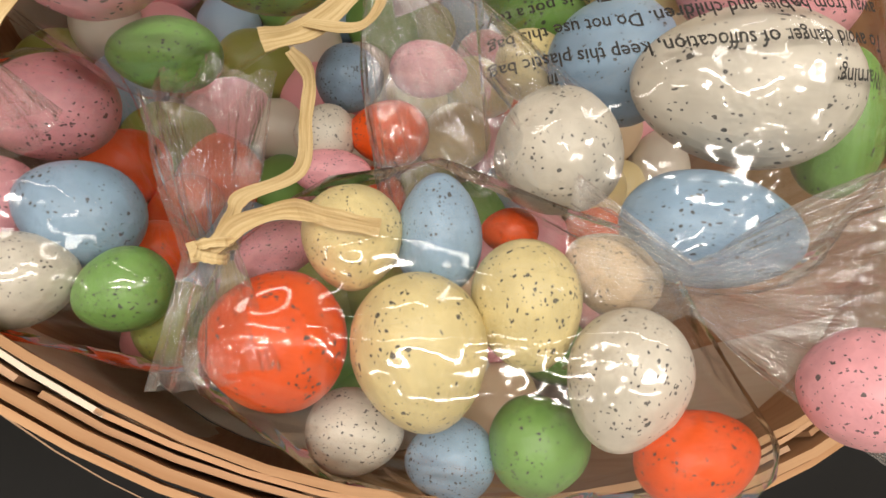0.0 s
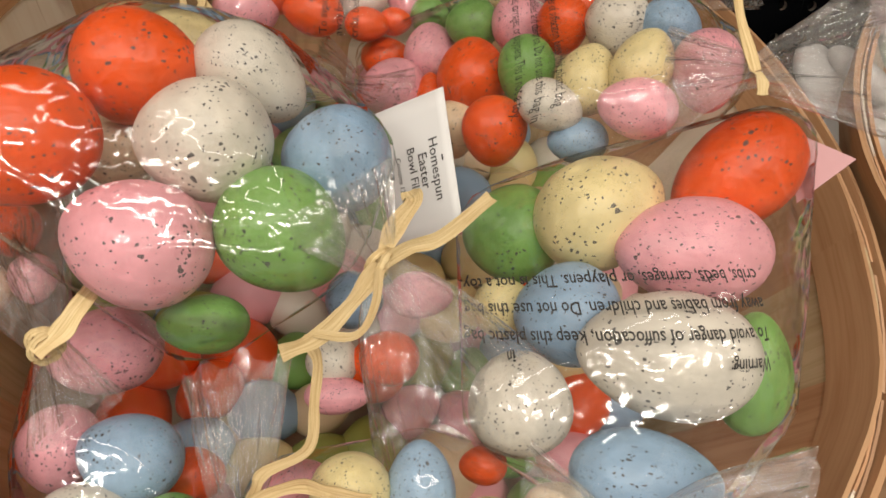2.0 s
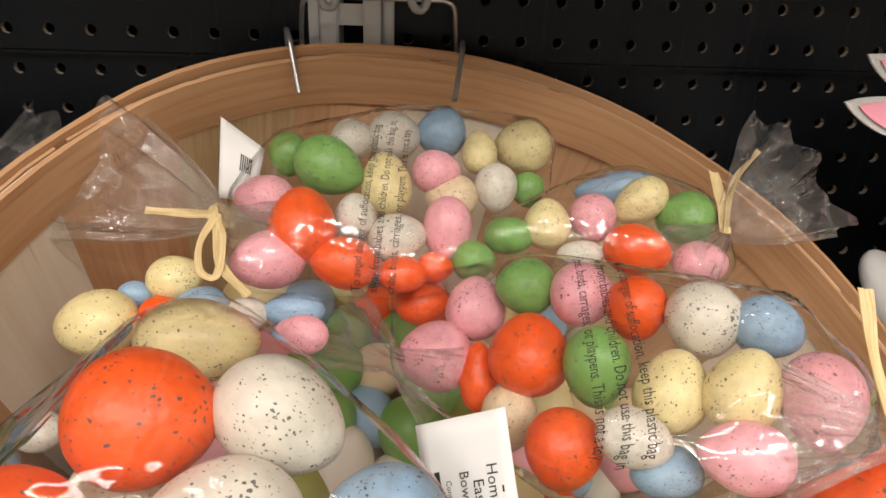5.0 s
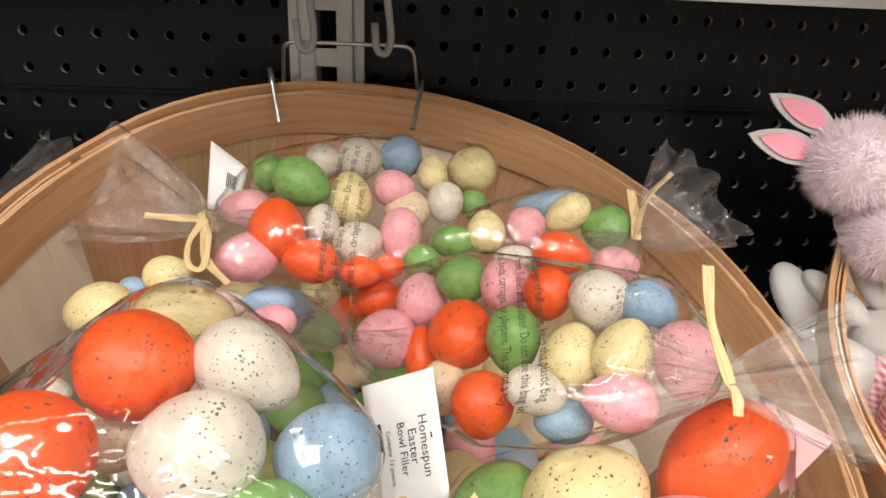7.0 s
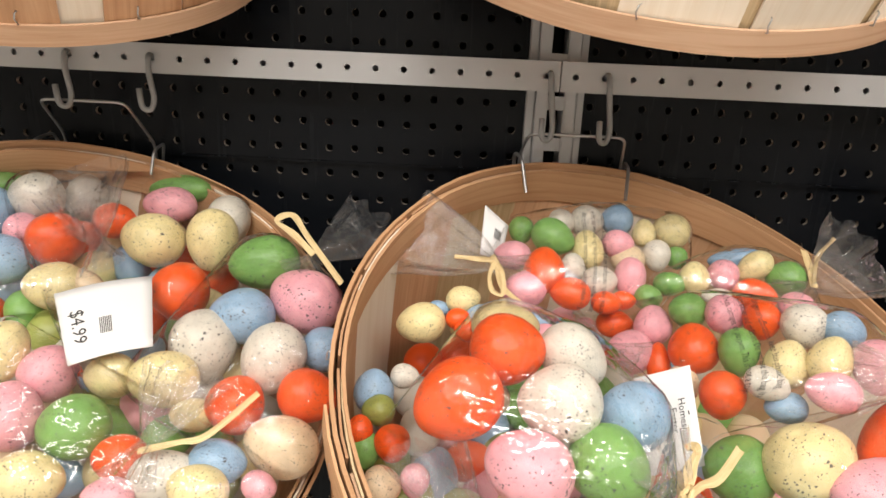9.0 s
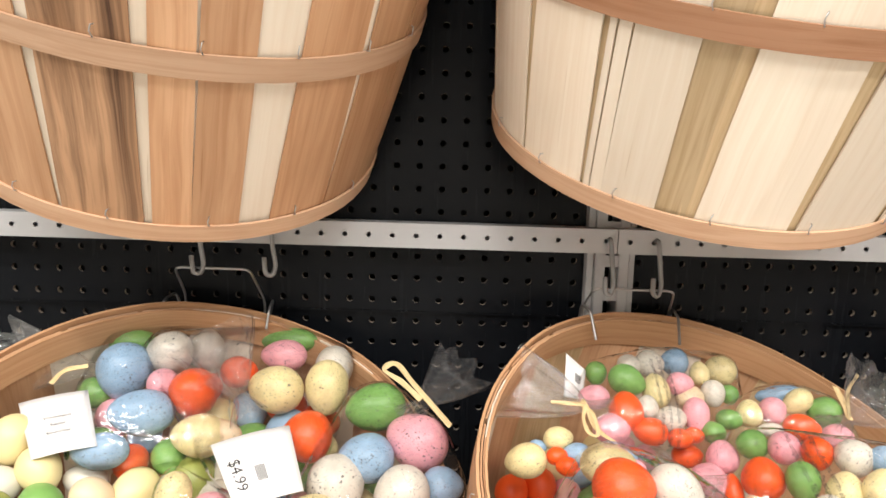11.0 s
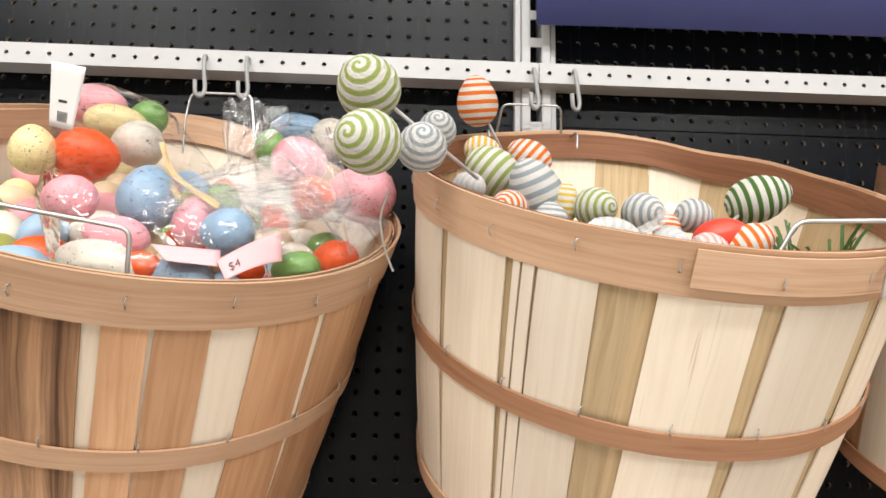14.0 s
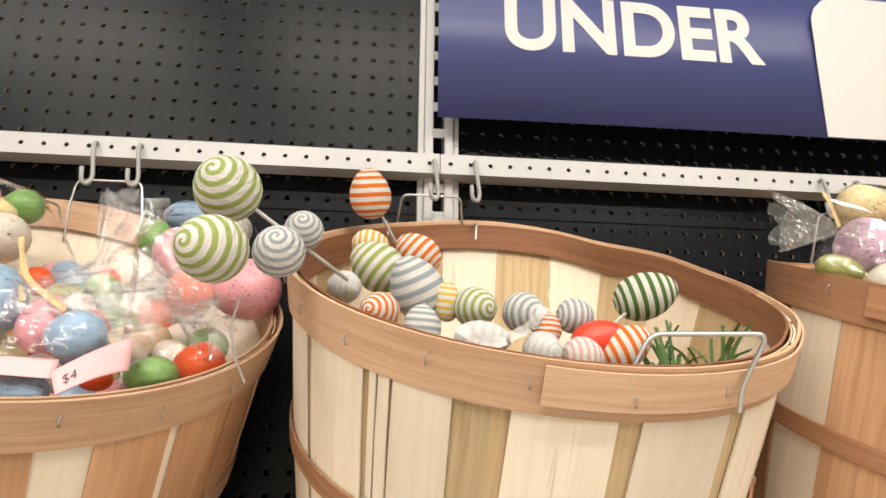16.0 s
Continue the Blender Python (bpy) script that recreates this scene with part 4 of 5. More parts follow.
EGGS_SECOND_EDGE = (-8, [
    ("b", -0.5051, -0.0961, -0.1380, 0.0289, 0.0265, 90), ("g", -0.5150, -0.0561, -0.1188, 0.0266, 0.0164, 0),
    ("b", -0.4684, -0.1418, -0.1627, 0.0305, 0.0215, 0), ("o", -0.4275, -0.1169, -0.1518, 0.0245, 0.0233, 90),
    ("w", -0.4394, -0.0447, -0.1284, 0.0220, 0.0194, 90), ("b", -0.4923, -0.1729, -0.1879, 0.0251, 0.0164, 0),
    ("p", -0.4614, -0.1088, -0.1483, 0.0178, 0.0153, 90), ("y", -0.4103, -0.1526, -0.1794, 0.0257, 0.0201, 0),
    ("g", -0.5340, -0.0979, -0.1610, 0.0182, 0.0158, 0)])
EGGS_SECOND_RIGHT = (-16, [
    ("g", -0.2498, -0.1094, -0.1636, 0.0303, 0.0235, 10), ("p", -0.2070, -0.1392, -0.1847, 0.0309, 0.0262, 155),
    ("b", -0.2531, -0.1616, -0.1924, 0.0262, 0.0226, 0), ("w", -0.2185, -0.1971, -0.2116, 0.0291, 0.0239, 65),
    ("b", -0.1819, -0.1768, -0.2103, 0.0195, 0.0177, 0), ("o", -0.1862, -0.2207, -0.2277, 0.0222, 0.0197, 170),
    ("o", -0.2373, -0.2304, -0.2325, 0.0210, 0.0210, 0), ("w", -0.2779, -0.1821, -0.2122, 0.0300, 0.0256, 90),
    ("t", -0.1965, -0.2558, -0.2472, 0.0262, 0.0209, 160), ("y", -0.2926, -0.2211, -0.2204, 0.0263, 0.0206, 0),
    ("y", -0.2670, -0.2343, -0.2406, 0.0161, 0.0121, 0)])
EGGS_SECOND_FRONT = (-16, [
    ("b", -0.2336, -0.2751, -0.2500, 0.0194, 0.0156, 0), ("y", -0.2381, -0.2982, -0.2548, 0.0198, 0.0163, 165),
    ("w", -0.2654, -0.2853, -0.2554, 0.0227, 0.0168, 10), ("p", -0.2015, -0.2898, -0.2549, 0.0115, 0.0094, 160),
    ("g", -0.3380, -0.2607, -0.2392, 0.0245, 0.0222, 10), ("p", -0.3840, -0.2587, -0.2349, 0.0239, 0.0224, 90),
    ("y", -0.3481, -0.2968, -0.2567, 0.0229, 0.0186, 0), ("y", -0.4073, -0.2202, -0.2054, 0.0221, 0.0148, 90),
    ("o", -0.3030, -0.2694, -0.2551, 0.0197, 0.0159, 0), ("p", -0.2923, -0.3046, -0.2585, 0.0162, 0.0119, 0),
    ("p", -0.3800, -0.2186, -0.2225, 0.0207, 0.0207, 0)])
EGGS_UPPER_LEFT = (7, [
    ("o", -0.4520, -0.2135, 0.3965, 0.0289, 0.0247, 175), ("b", -0.3795, -0.2479, 0.3500, 0.0290, 0.0251, 90),
    ("p", -0.4272, -0.2825, 0.3396, 0.0217, 0.0189, 0), ("p", -0.3859, -0.2864, 0.3097, 0.0255, 0.0162, 170),
    ("w", -0.4265, -0.1698, 0.4220, 0.0251, 0.0235, 0), ("y", -0.4646, -0.1389, 0.4563, 0.0305, 0.0176, 0),
    ("p", -0.4996, -0.1129, 0.4834, 0.0336, 0.0220, 0), ("g", -0.4455, -0.1058, 0.4730, 0.0209, 0.0185, 0),
    ("b", -0.3063, -0.2634, 0.3191, 0.0225, 0.0211, 0), ("p", -0.3355, -0.2549, 0.3299, 0.0238, 0.0182, 70),
    ("w", -0.3904, -0.3014, 0.2842, 0.0327, 0.0196, 165), ("b", -0.3331, -0.2935, 0.2776, 0.0300, 0.0151, 175),
    ("o", -0.3620, -0.2989, 0.2844, 0.0174, 0.0116, 0)])
EGGS_UPPER_RIGHT = (7, [
    ("p", -0.2791, -0.1032, 0.4289, 0.0310, 0.0285, 0), ("b", -0.2987, -0.0095, 0.4999, 0.0355, 0.0199, 0),
    ("g", -0.3164, -0.0798, 0.4517, 0.0218, 0.0192, 90), ("w", -0.2551, -0.0141, 0.4844, 0.0282, 0.0282, 0),
    ("p", -0.2074, -0.1316, 0.3878, 0.0368, 0.0309, 0), ("g", -0.2498, -0.2544, 0.2905, 0.0219, 0.0156, 5),
    ("o", -0.2206, -0.2269, 0.3023, 0.0217, 0.0193, 0), ("o", -0.2539, -0.1549, 0.3770, 0.0228, 0.0228, 0),
    ("y", -0.4880, -0.2344, 0.3935, 0.0223, 0.0199, 90), ("o", -0.2848, -0.2713, 0.2865, 0.0133, 0.0088, 0)])
EGGS_YARN = (9, [
    ("gw", -0.1898, -0.3256, 0.4254, 0.0268, 0.0242, 120), ("gw", -0.1859, -0.3714, 0.3659, 0.0263, 0.0223, 170),
    ("sw", -0.1471, -0.3338, 0.3761, 0.0194, 0.0185, 90), ("sw", -0.1347, -0.2953, 0.4037, 0.0167, 0.0154, 90),
    ("ow", -0.0851, -0.1193, 0.5009, 0.0281, 0.0223, 100), ("yo", -0.0825, -0.1496, 0.4356, 0.0191, 0.0143, 0),
    ("ow", -0.0336, -0.1532, 0.4263, 0.0251, 0.0192, 145), ("gw", -0.0752, -0.1732, 0.4063, 0.0292, 0.0236, 145),
    ("sw", -0.0378, -0.2094, 0.3780, 0.0317, 0.0243, 120), ("ww", -0.1026, -0.2355, 0.3714, 0.0186, 0.0141, 0)])
EGGS_YARN_MORE = (9, [
    ("ow", -0.073, -0.275, 0.344, 0.0195, 0.0155, 170), ("gw", 0.0131, -0.2347, 0.3567, 0.0213, 0.0182, 0),
    ("sw", 0.0579, -0.2306, 0.3536, 0.0205, 0.0185, 0), ("sw", 0.1026, -0.2366, 0.351, 0.0175, 0.0155, 0),
    ("dg", 0.1943, -0.1801, 0.3836, 0.0327, 0.0233, 20), ("ow", 0.1343, -0.2670, 0.3204, 0.0251, 0.0174, 30),
    ("ww", 0.058, -0.29, 0.313, 0.0165, 0.0155, 0), ("pw", 0.092, -0.285, 0.309, 0.0175, 0.0165, 0),
    ("ww", 0.01, -0.285, 0.322, 0.023, 0.0145, 0), ("yw", -0.0108, -0.2206, 0.3641, 0.0187, 0.0114, 90),
    ("sw", -0.038, -0.275, 0.333, 0.0175, 0.0155, 90), ("rd", 0.113, -0.262, 0.327, 0.024, 0.0165, 20),
    ("ow", 0.077, -0.235, 0.34, 0.0145, 0.0125, 90)])


A_EGGS = (EGGS_LARGE_LEFT, EGGS_LARGE_RIGHT, EGGS_LEFT_FRONT, EGGS_FRONT, EGGS_UNDER, EGGS_BACK_LEFT, EGGS_BACK_LEFT_MORE, EGGS_BACK_RIGHT, EGGS_MID_RIGHT, EGGS_MID_RIGHT_MORE, EGGS_BACK_LOW, EGGS_LEFT_EDGE)
B_EGGS = (EGGS_SECOND_LEFT, EGGS_SECOND_EDGE, EGGS_SECOND_RIGHT, EGGS_SECOND_FRONT)
D_EGGS = (EGGS_UPPER_LEFT, EGGS_UPPER_RIGHT)
heap(basket_frame(*POSE_A), 0.185, -0.15, 100, 1, EGG_MESH, "mixed speckled eggs deep under the bags", A_EGGS)
heap(basket_frame(*POSE_B), 0.185, -0.05, 90, 2, EGG_MESH, "mixed speckled eggs deep under the bags", B_EGGS)
heap(basket_frame(*POSE_D), 0.18, -0.06, 70, 3, EGG_MESH, "mixed speckled eggs deep under the bags", D_EGGS)
heap(basket_frame(*POSE_F), 0.18, -0.04, 40, 5, EGG_MESH, "mixed speckled eggs deep under the bags")


# ---- bags of cellophane ----
def bag_film(eggs, label, face, seed, extra=(), swell=0.0025):
    """A taut clear bag round its eggs: their hull, slightly puffed and creased, open where it lies on the heap."""
    bm = bmesh.new()
    for m, long, short in eggs:
        g = 1 + swell / short
        for i in range(9):
            t = math.pi * i / 8
            for j in range(10 if 0 < i < 8 else 1):
                a = math.tau * j / 10
                bm.verts.new(m @ Vector((-math.cos(t) * g, math.sin(t) * math.cos(a) * g, math.sin(t) * math.sin(a) * g)))
    for p in extra:
        bm.verts.new(Vector(p))
    res = bmesh.ops.convex_hull(bm, input=bm.verts[:])
    bmesh.ops.delete(bm, geom=[v for v in bm.verts if not v.link_faces], context="VERTS")
    bmesh.ops.delete(bm, geom=[e for e in bm.edges if not e.link_faces], context="EDGES")
    bmesh.ops.recalc_face_normals(bm, faces=bm.faces[:])
    face = Vector(face).normalized()
    bmesh.ops.delete(bm, geom=[f for f in bm.faces if f.normal.dot(face) < -0.25], context="FACES")
    bmesh.ops.subdivide_edges(bm, edges=[e for e in bm.edges if e.calc_length() > 0.012], cuts=2, use_grid_fill=True)
    bmesh.ops.triangulate(bm, faces=bm.faces[:])
    bm.normal_update()
    for v in bm.verts:
        q = v.co * 55 + Vector((seed * 7, 0, 0))
        v.co += v.normal * (0.0016 * noise.noise(q) + 0.0006 * noise.noise(q * 3))
    bag = tagged(new("cellophane_bag"), label, "gift bag", group="cellophane bags")
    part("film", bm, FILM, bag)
    return bag


def ruffle(bag, knot, tip, width, toward, seed, waist=0.005, back=0.03):
    """The gathered neck of a bag: narrow at the knot, pleated and fanned out at its tip."""
    knot, tip, toward = Vector(knot), Vector(tip), Vector(toward).normalized()
    axis = tip - knot
    length = axis.length
    axis.normalize()
    side = axis.cross(toward).normalized()
    out = side.cross(axis).normalized()
    bm = bmesh.new()
    uv = bm.loops.layers.uv.new("UVMap")
    nu, nv = 16, 96
    grid = []
    for i in range(nu + 1):
        s = i / nu
        d = -back + s * (length + back)
        open_ = abs(d) / length
        w = waist + (width * 0.5 - waist) * min(1.0, open_) ** (0.75 if d > 0 else 1.0)
        row = []
        for j in range(nv):
            a = math.tau * j / nv
            ring = Vector((math.cos(a), math.sin(a), 0))
            fold = noise.noise(ring * 2.1 + Vector((0, 0, seed * 2.3 + s * 0.9)))
            pleat = math.sin(a * 11 + 5 * fold + seed) * (0.35 + 0.65 * noise.noise(ring * 1.3 + Vector((0, 0, seed + 8))))
            crush = noise.noise(Vector((math.cos(a) * 2, math.sin(a) * 2, s * 4 + seed + 4)))
            k = w * (1 + 0.3 * fold + 0.1 * pleat)
            p = knot + axis * (d + 0.22 * length * s * s * fold * (d > 0)) + side * (k * math.cos(a)) + out * (0.34 * k * math.sin(a) + 0.0035 * pleat * min(1, open_) + 0.007 * crush * s)
            row.append(bm.verts.new(p))
        grid.append(row)
    for i, (r0, r1) in enumerate(zip(grid, grid[1:])):
        for j in range(nv):
            k = (j + 1) % nv
            f = bm.faces.new((r0[j], r0[k], r1[k], r1[j]))
            for lp, q in zip(f.loops, ((j, i), (j + 1, i), (j + 1, i + 1), (j, i + 1))):
                lp[uv].uv = (q[0] / nv + seed * 0.37, q[1] / nu)
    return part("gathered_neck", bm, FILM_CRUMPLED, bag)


def ribbon(bag, points, width, toward, name="raffia_strand", twist=1.0, seed=0):
    """A flat, curled strand of raffia."""
    pts = smooth_line(points, 7)
    toward = Vector(toward).normalized()
    bm = bmesh.new()
    uv = bm.loops.layers.uv.new("UVMap")
    rows, run = [], 0.0
    for i, p in enumerate(pts):
        d = (pts[min(i + 1, len(pts) - 1)] - pts[max(i - 1, 0)]).normalized()
        s = d.cross(toward).normalized()
        u = s.cross(d)
        a = twist * 0.9 * noise.noise(Vector((i * 0.13, seed * 3.1, 0)))
        s = (s * math.cos(a) + u * math.sin(a)) * width * 0.47 * (0.85 + 0.35 * noise.noise(Vector((i * 0.2, seed, 9))))
        if i:
            run += (p - pts[i - 1]).length
        rows.append(([bm.verts.new(p - s), bm.verts.new(p - u * width * (0.1 + 0.12 * noise.noise(Vector((i * 0.3, seed, 3))))), bm.verts.new(p + s)], run))
    low = []
    for (r, run_) in rows:
        low.append([bm.verts.new(v.co - toward * 0.0004) for v in r])
    for k in range(len(rows) - 1):
        (r0, a0), (r1, a1) = rows[k], rows[k + 1]
        for i in range(2):
            f = bm.faces.new((r0[i], r0[i + 1], r1[i + 1], r1[i]))
            for lp, q in zip(f.loops, ((i, a0), (i + 1, a0), (i + 1, a1), (i, a1))):
                lp[uv].uv = (q[0] * width / 2, q[1])
            f = bm.faces.new((low[k][i + 1], low[k][i], low[k + 1][i], low[k + 1][i + 1]))
            for lp, q in zip(f.loops, ((i + 1, a0), (i, a0), (i, a1), (i + 1, a1))):
                lp[uv].uv = (q[0] * width / 2, q[1])
        for i in (0, 2):
            bm.faces.new((r0[i], r1[i], low[k + 1][i], low[k][i]))
    return part(name, bm, RAFFIA, bag, smooth=False)


def knot(bag, p, toward, r=0.004, axis=(1, 0, 0)):
    """Raffia wound twice round the gathered neck."""
    p, axis = Vector(p), Vector(axis).normalized()
    a = axis.cross(Vector(toward)).normalized()
    b = axis.cross(a)
    for k, shift in ((0, -0.0012), (1, 0.0014)):
        pts = [p + axis * (shift + 0.002 * math.sin(t * math.tau / 12 + k)) + r * (1.0 + 0.1 * k) * (a * math.cos(t * math.tau / 12) + b * math.sin(t * math.tau / 12)) for t in range(13)]
        ribbon(bag, pts, 0.0028, toward, "raffia_wrap", 0.3, k)


def bag_print(bag, lines, origin, right, down, size, toward, lead=1.35, squeeze=1.0):
    """Lines of black print that follow the film; falls back to the flat sheet where the film ends."""
    film_ob = [o for o in bag.children if o.name.startswith("film")][0]
    origin, right, down, toward = Vector(origin), Vector(right).normalized(), Vector(down).normalized(), Vector(toward).normalized()

    def place_for(row):
        def place(x, y):
            p = origin + right * (x * squeeze) + down * (row * size * lead - y)
            hit, loc, nor, idx = film_ob.ray_cast(p + toward * 0.12, -toward, distance=0.3)
            q = loc if hit else film_ob.closest_point_on_mesh(p + toward * 0.02)[1]
            return q + toward * 0.0006
        return place
    bpy.context.view_layer.update()
    for k, line in enumerate(lines):
        lettering("printed_line", line, size, place_for(k), INK, bag, bold=0.00008 if size > 0.006 else 0.0, label="black serif warning print")


def card(name, corners, material, label, prints=(), bend=0.0, thick=0.0006, hole=True):
    """A hang tag: four corners (top left, top right, bottom right, bottom left), slightly curled, with its print as parts."""
    tl, tr, br, bl = (Vector(c) for c in corners)
    nrm = (tr - tl).cross(tl - bl).normalized()

    def at(u, v, lift=0.0):
        p = tl.lerp(tr, u).lerp(bl.lerp(br, u), v)
        return p + nrm * (bend * math.sin(math.pi * u) + lift)
    bm = bmesh.new()
    n = 8
    top = [[bm.verts.new(at(i / n, j / n, thick / 2)) for i in range(n + 1)] for j in range(n + 1)]
    bot = [[bm.verts.new(at(i / n, j / n, -thick / 2)) for i in range(n + 1)] for j in range(n + 1)]
    for j in range(n):
        for i in range(n):
            bm.faces.new((top[j][i], top[j + 1][i], top[j + 1][i + 1], top[j][i + 1]))
            bm.faces.new((bot[j][i], bot[j][i + 1], bot[j + 1][i + 1], bot[j + 1][i]))
    rim = [(0, i) for i in range(n)] + [(j, n) for j in range(n)] + [(n, n - i) for i in range(n)] + [(n - j, 0) for j in range(n)]
    for (j0, i0), (j1, i1) in zip(rim, rim[1:] + rim[:1]):
        bm.faces.new((top[j0][i0], top[j1][i1], bot[j1][i1], bot[j0][i0]))
    tag = tagged(mesh_ob(name, bm, material), label, "price tag", group="hang tags")
    w, h = (tr - tl).length, (bl - tl).length
    for kind, *v in prints:
        if kind == "text":
            text, u, vv, size, turned = v
            if turned:  # lines that run down the card
                place = lambda x, y, u=u, vv=vv: at(u + y / w, vv + x / h, thick / 2 + 0.0003)
            else:
                place = lambda x, y, u=u, vv=vv: at(u + x / w, vv - y / h, thick / 2 + 0.0003)
            lettering("printed_text", text, size, place, INK, tag, label="black printed words")
        else:
            u0, v0, u1, v1 = v
            b2 = bmesh.new()
            b2.faces.new([b2.verts.new(at(a, b, thick / 2 + 0.0003)) for a, b in ((u0, v0), (u0, v1), (u1, v1), (u1, v0))])
            part("printed_bar", b2, INK, tag, smooth=False)
    return tag


VIEW_DOWN = (0.0, -0.82, 0.57)
VIEW_LEVEL = (0.0, -0.98, 0.2)
WARNING = ("Warning:", "To avoid danger of suffocation, keep this plastic bag", "away from babies and children. Do not use this bag in", "cribs, beds, carriages, or playpens. This is not a toy.")

# large eggs, at the middle of the lower basket
eggs = lay_eggs(EGGS_LARGE_LEFT, "large eggs in the middle bag", "in a bag tied with raffia")
bag = bag_film(eggs, "clear bag of seven large eggs tied with raffia", VIEW_DOWN, 1, extra=[(0.0345, -0.3586, -0.1942), (-0.1241, -0.2994, -0.2006)])
ruffle(bag, (0.0424, -0.3489, -0.2018), (0.0726, -0.3728, -0.2461), 0.07, VIEW_DOWN, 1)
knot(bag, (0.0423, -0.3507, -0.1988), VIEW_DOWN, 0.005, (0.6, -0.3, -0.5))
ribbon(bag, [(0.0421, -0.3545, -0.1968), (0.0466, -0.3405, -0.1913), (0.0534, -0.3280, -0.1873), (0.0516, -0.3186, -0.1876)], 0.008, VIEW_DOWN, seed=1)
ribbon(bag, [(0.0421, -0.3545, -0.1968), (0.0518, -0.3463, -0.1952), (0.0635, -0.3385, -0.1954), (0.0834, -0.3142, -0.1919)], 0.0065, VIEW_DOWN, seed=2)
ribbon(bag, [(0.0421, -0.3545, -0.1968), (0.0334, -0.3695, -0.2016), (0.0236, -0.3795, -0.2066), (0.0140, -0.3856, -0.2072)], 0.0065, VIEW_DOWN, seed=3)
ribbon(bag, [(0.0421, -0.3545, -0.1968), (0.0406, -0.3702, -0.2022), (0.0351, -0.3795, -0.2058), (0.0226, -0.3783, -0.2056)], 0.0035, VIEW_DOWN, seed=4)

eggs = lay_eggs(EGGS_LARGE_RIGHT, "large eggs in the printed bag", "in a printed clear bag")
bag = bag_film(eggs, "clear bag of large eggs with a printed warning", VIEW_DOWN, 2, extra=[(0.1117, -0.4144, -0.2536)])
ruffle(bag, (0.1133, -0.4211, -0.2504), (0.1535, -0.4388, -0.2413), 0.07, VIEW_DOWN, 2)
bag_print(bag, WARNING, (0.1626, -0.3780, -0.2169), (-1, -0.03, 0), (0, 0.55, 0.3), 0.0068, VIEW_DOWN, 1.5, 0.64)

eggs = lay_eggs(EGGS_LEFT_FRONT, "eggs in the left front bag", "in a bag at the rim")
bag = bag_film(eggs, "clear bag of pink and blue eggs near the rim", VIEW_DOWN, 3, extra=[(-0.0661, -0.3572, -0.2298)])
ruffle(bag, (-0.0660, -0.3592, -0.2244), (-0.0960, -0.3144, -0.2010), 0.05, VIEW_DOWN, 3)
knot(bag, (-0.0655, -0.3620, -0.2214), VIEW_DOWN, 0.0045, (0.5, -0.7, -0.4))
ribbon(bag, [(-0.0656, -0.3681, -0.2204), (-0.0595, -0.3615, -0.2166), (-0.0551, -0.3566, -0.2110), (-0.0489, -0.3470, -0.2047)], 0.008, VIEW_DOWN, seed=5)

eggs = lay_eggs(EGGS_FRONT, "eggs in the front bag", "in the front bag")
bag = bag_film(eggs, "clear bag of mixed speckled eggs at the front rim", VIEW_DOWN, 4, extra=[(0.0060, -0.4087, -0.2492)])
ruffle(bag, (0.0026, -0.4103, -0.2463), (-0.0034, -0.3707, -0.2248), 0.035, VIEW_DOWN, 4)
knot(bag, (0.0031, -0.4122, -0.2452), VIEW_DOWN, 0.0035, (0.2, 0.8, 0.4))
ribbon(bag, [(-0.0019, -0.4138, -0.2446), (0.0035, -0.4132, -0.2431), (0.0091, -0.4089, -0.2401), (0.0199, -0.4079, -0.2370), (0.0294, -0.4107, -0.2374), (0.0399, -0.4125, -0.2388)], 0.0055, VIEW_DOWN, seed=6)
ribbon(bag, [(0.0035, -0.4132, -0.2442), (0.0071, -0.4068, -0.2391), (0.0093, -0.4031, -0.2366), (0.0214, -0.3974, -0.2332), (0.0222, -0.3848, -0.2264), (0.0221, -0.3720, -0.2210), (0.0169, -0.3654, -0.2171)], 0.0042, VIEW_DOWN, seed=7)

lay_eggs(EGGS_UNDER, "eggs deep between the bags", "deep between the bags")
lay_eggs(EGGS_BACK_LOW, "eggs low at the back", "in a bag at the back")
lay_eggs(EGGS_LEFT_EDGE, "eggs along the left rim", "tucked along the rim")

# small eggs, at the back of the lower basket
eggs = lay_eggs(EGGS_BACK_LEFT, "small eggs in the back bag", "in a printed bag") + lay_eggs(EGGS_BACK_LEFT_MORE, "small eggs in the back bag", "in a printed bag")
bag = bag_film(eggs, "clear printed bag of small eggs against the rim", VIEW_DOWN, 5, extra=[(-0.0495, -0.1582, -0.1406)])
ruffle(bag, (-0.0541, -0.1590, -0.1377), (-0.1152, -0.1334, -0.1224), 0.075, VIEW_DOWN, 5)
knot(bag, (-0.0531, -0.1598, -0.1368), VIEW_DOWN, 0.005, (1, 0, 0.2))
ribbon(bag, [(-0.0535, -0.1638, -0.1340), (-0.0667, -0.1645, -0.1333), (-0.0853, -0.1633, -0.1325)], 0.005, VIEW_DOWN, seed=8)
ribbon(bag, [(-0.0535, -0.1638, -0.1340), (-0.0581, -0.1782, -0.1417), (-0.0559, -0.1903, -0.1493), (-0.0483, -0.1931, -0.1502), (-0.0483, -0.1767, -0.1404), (-0.0535, -0.1649, -0.1350)], 0.004, VIEW_DOWN, seed=9)
ribbon(bag, [(-0.0535, -0.1638, -0.1340), (-0.0485, -0.1857, -0.1473), (-0.0331, -0.2039, -0.1541)], 0.005, VIEW_DOWN, seed=10)
bag_print(bag, WARNING[1:], (0.0119, -0.1943, -0.1562), (0.08, 0.9, 0.42), (1, -0.1, 0.0), 0.0058, VIEW_DOWN, 1.35, 0.85)

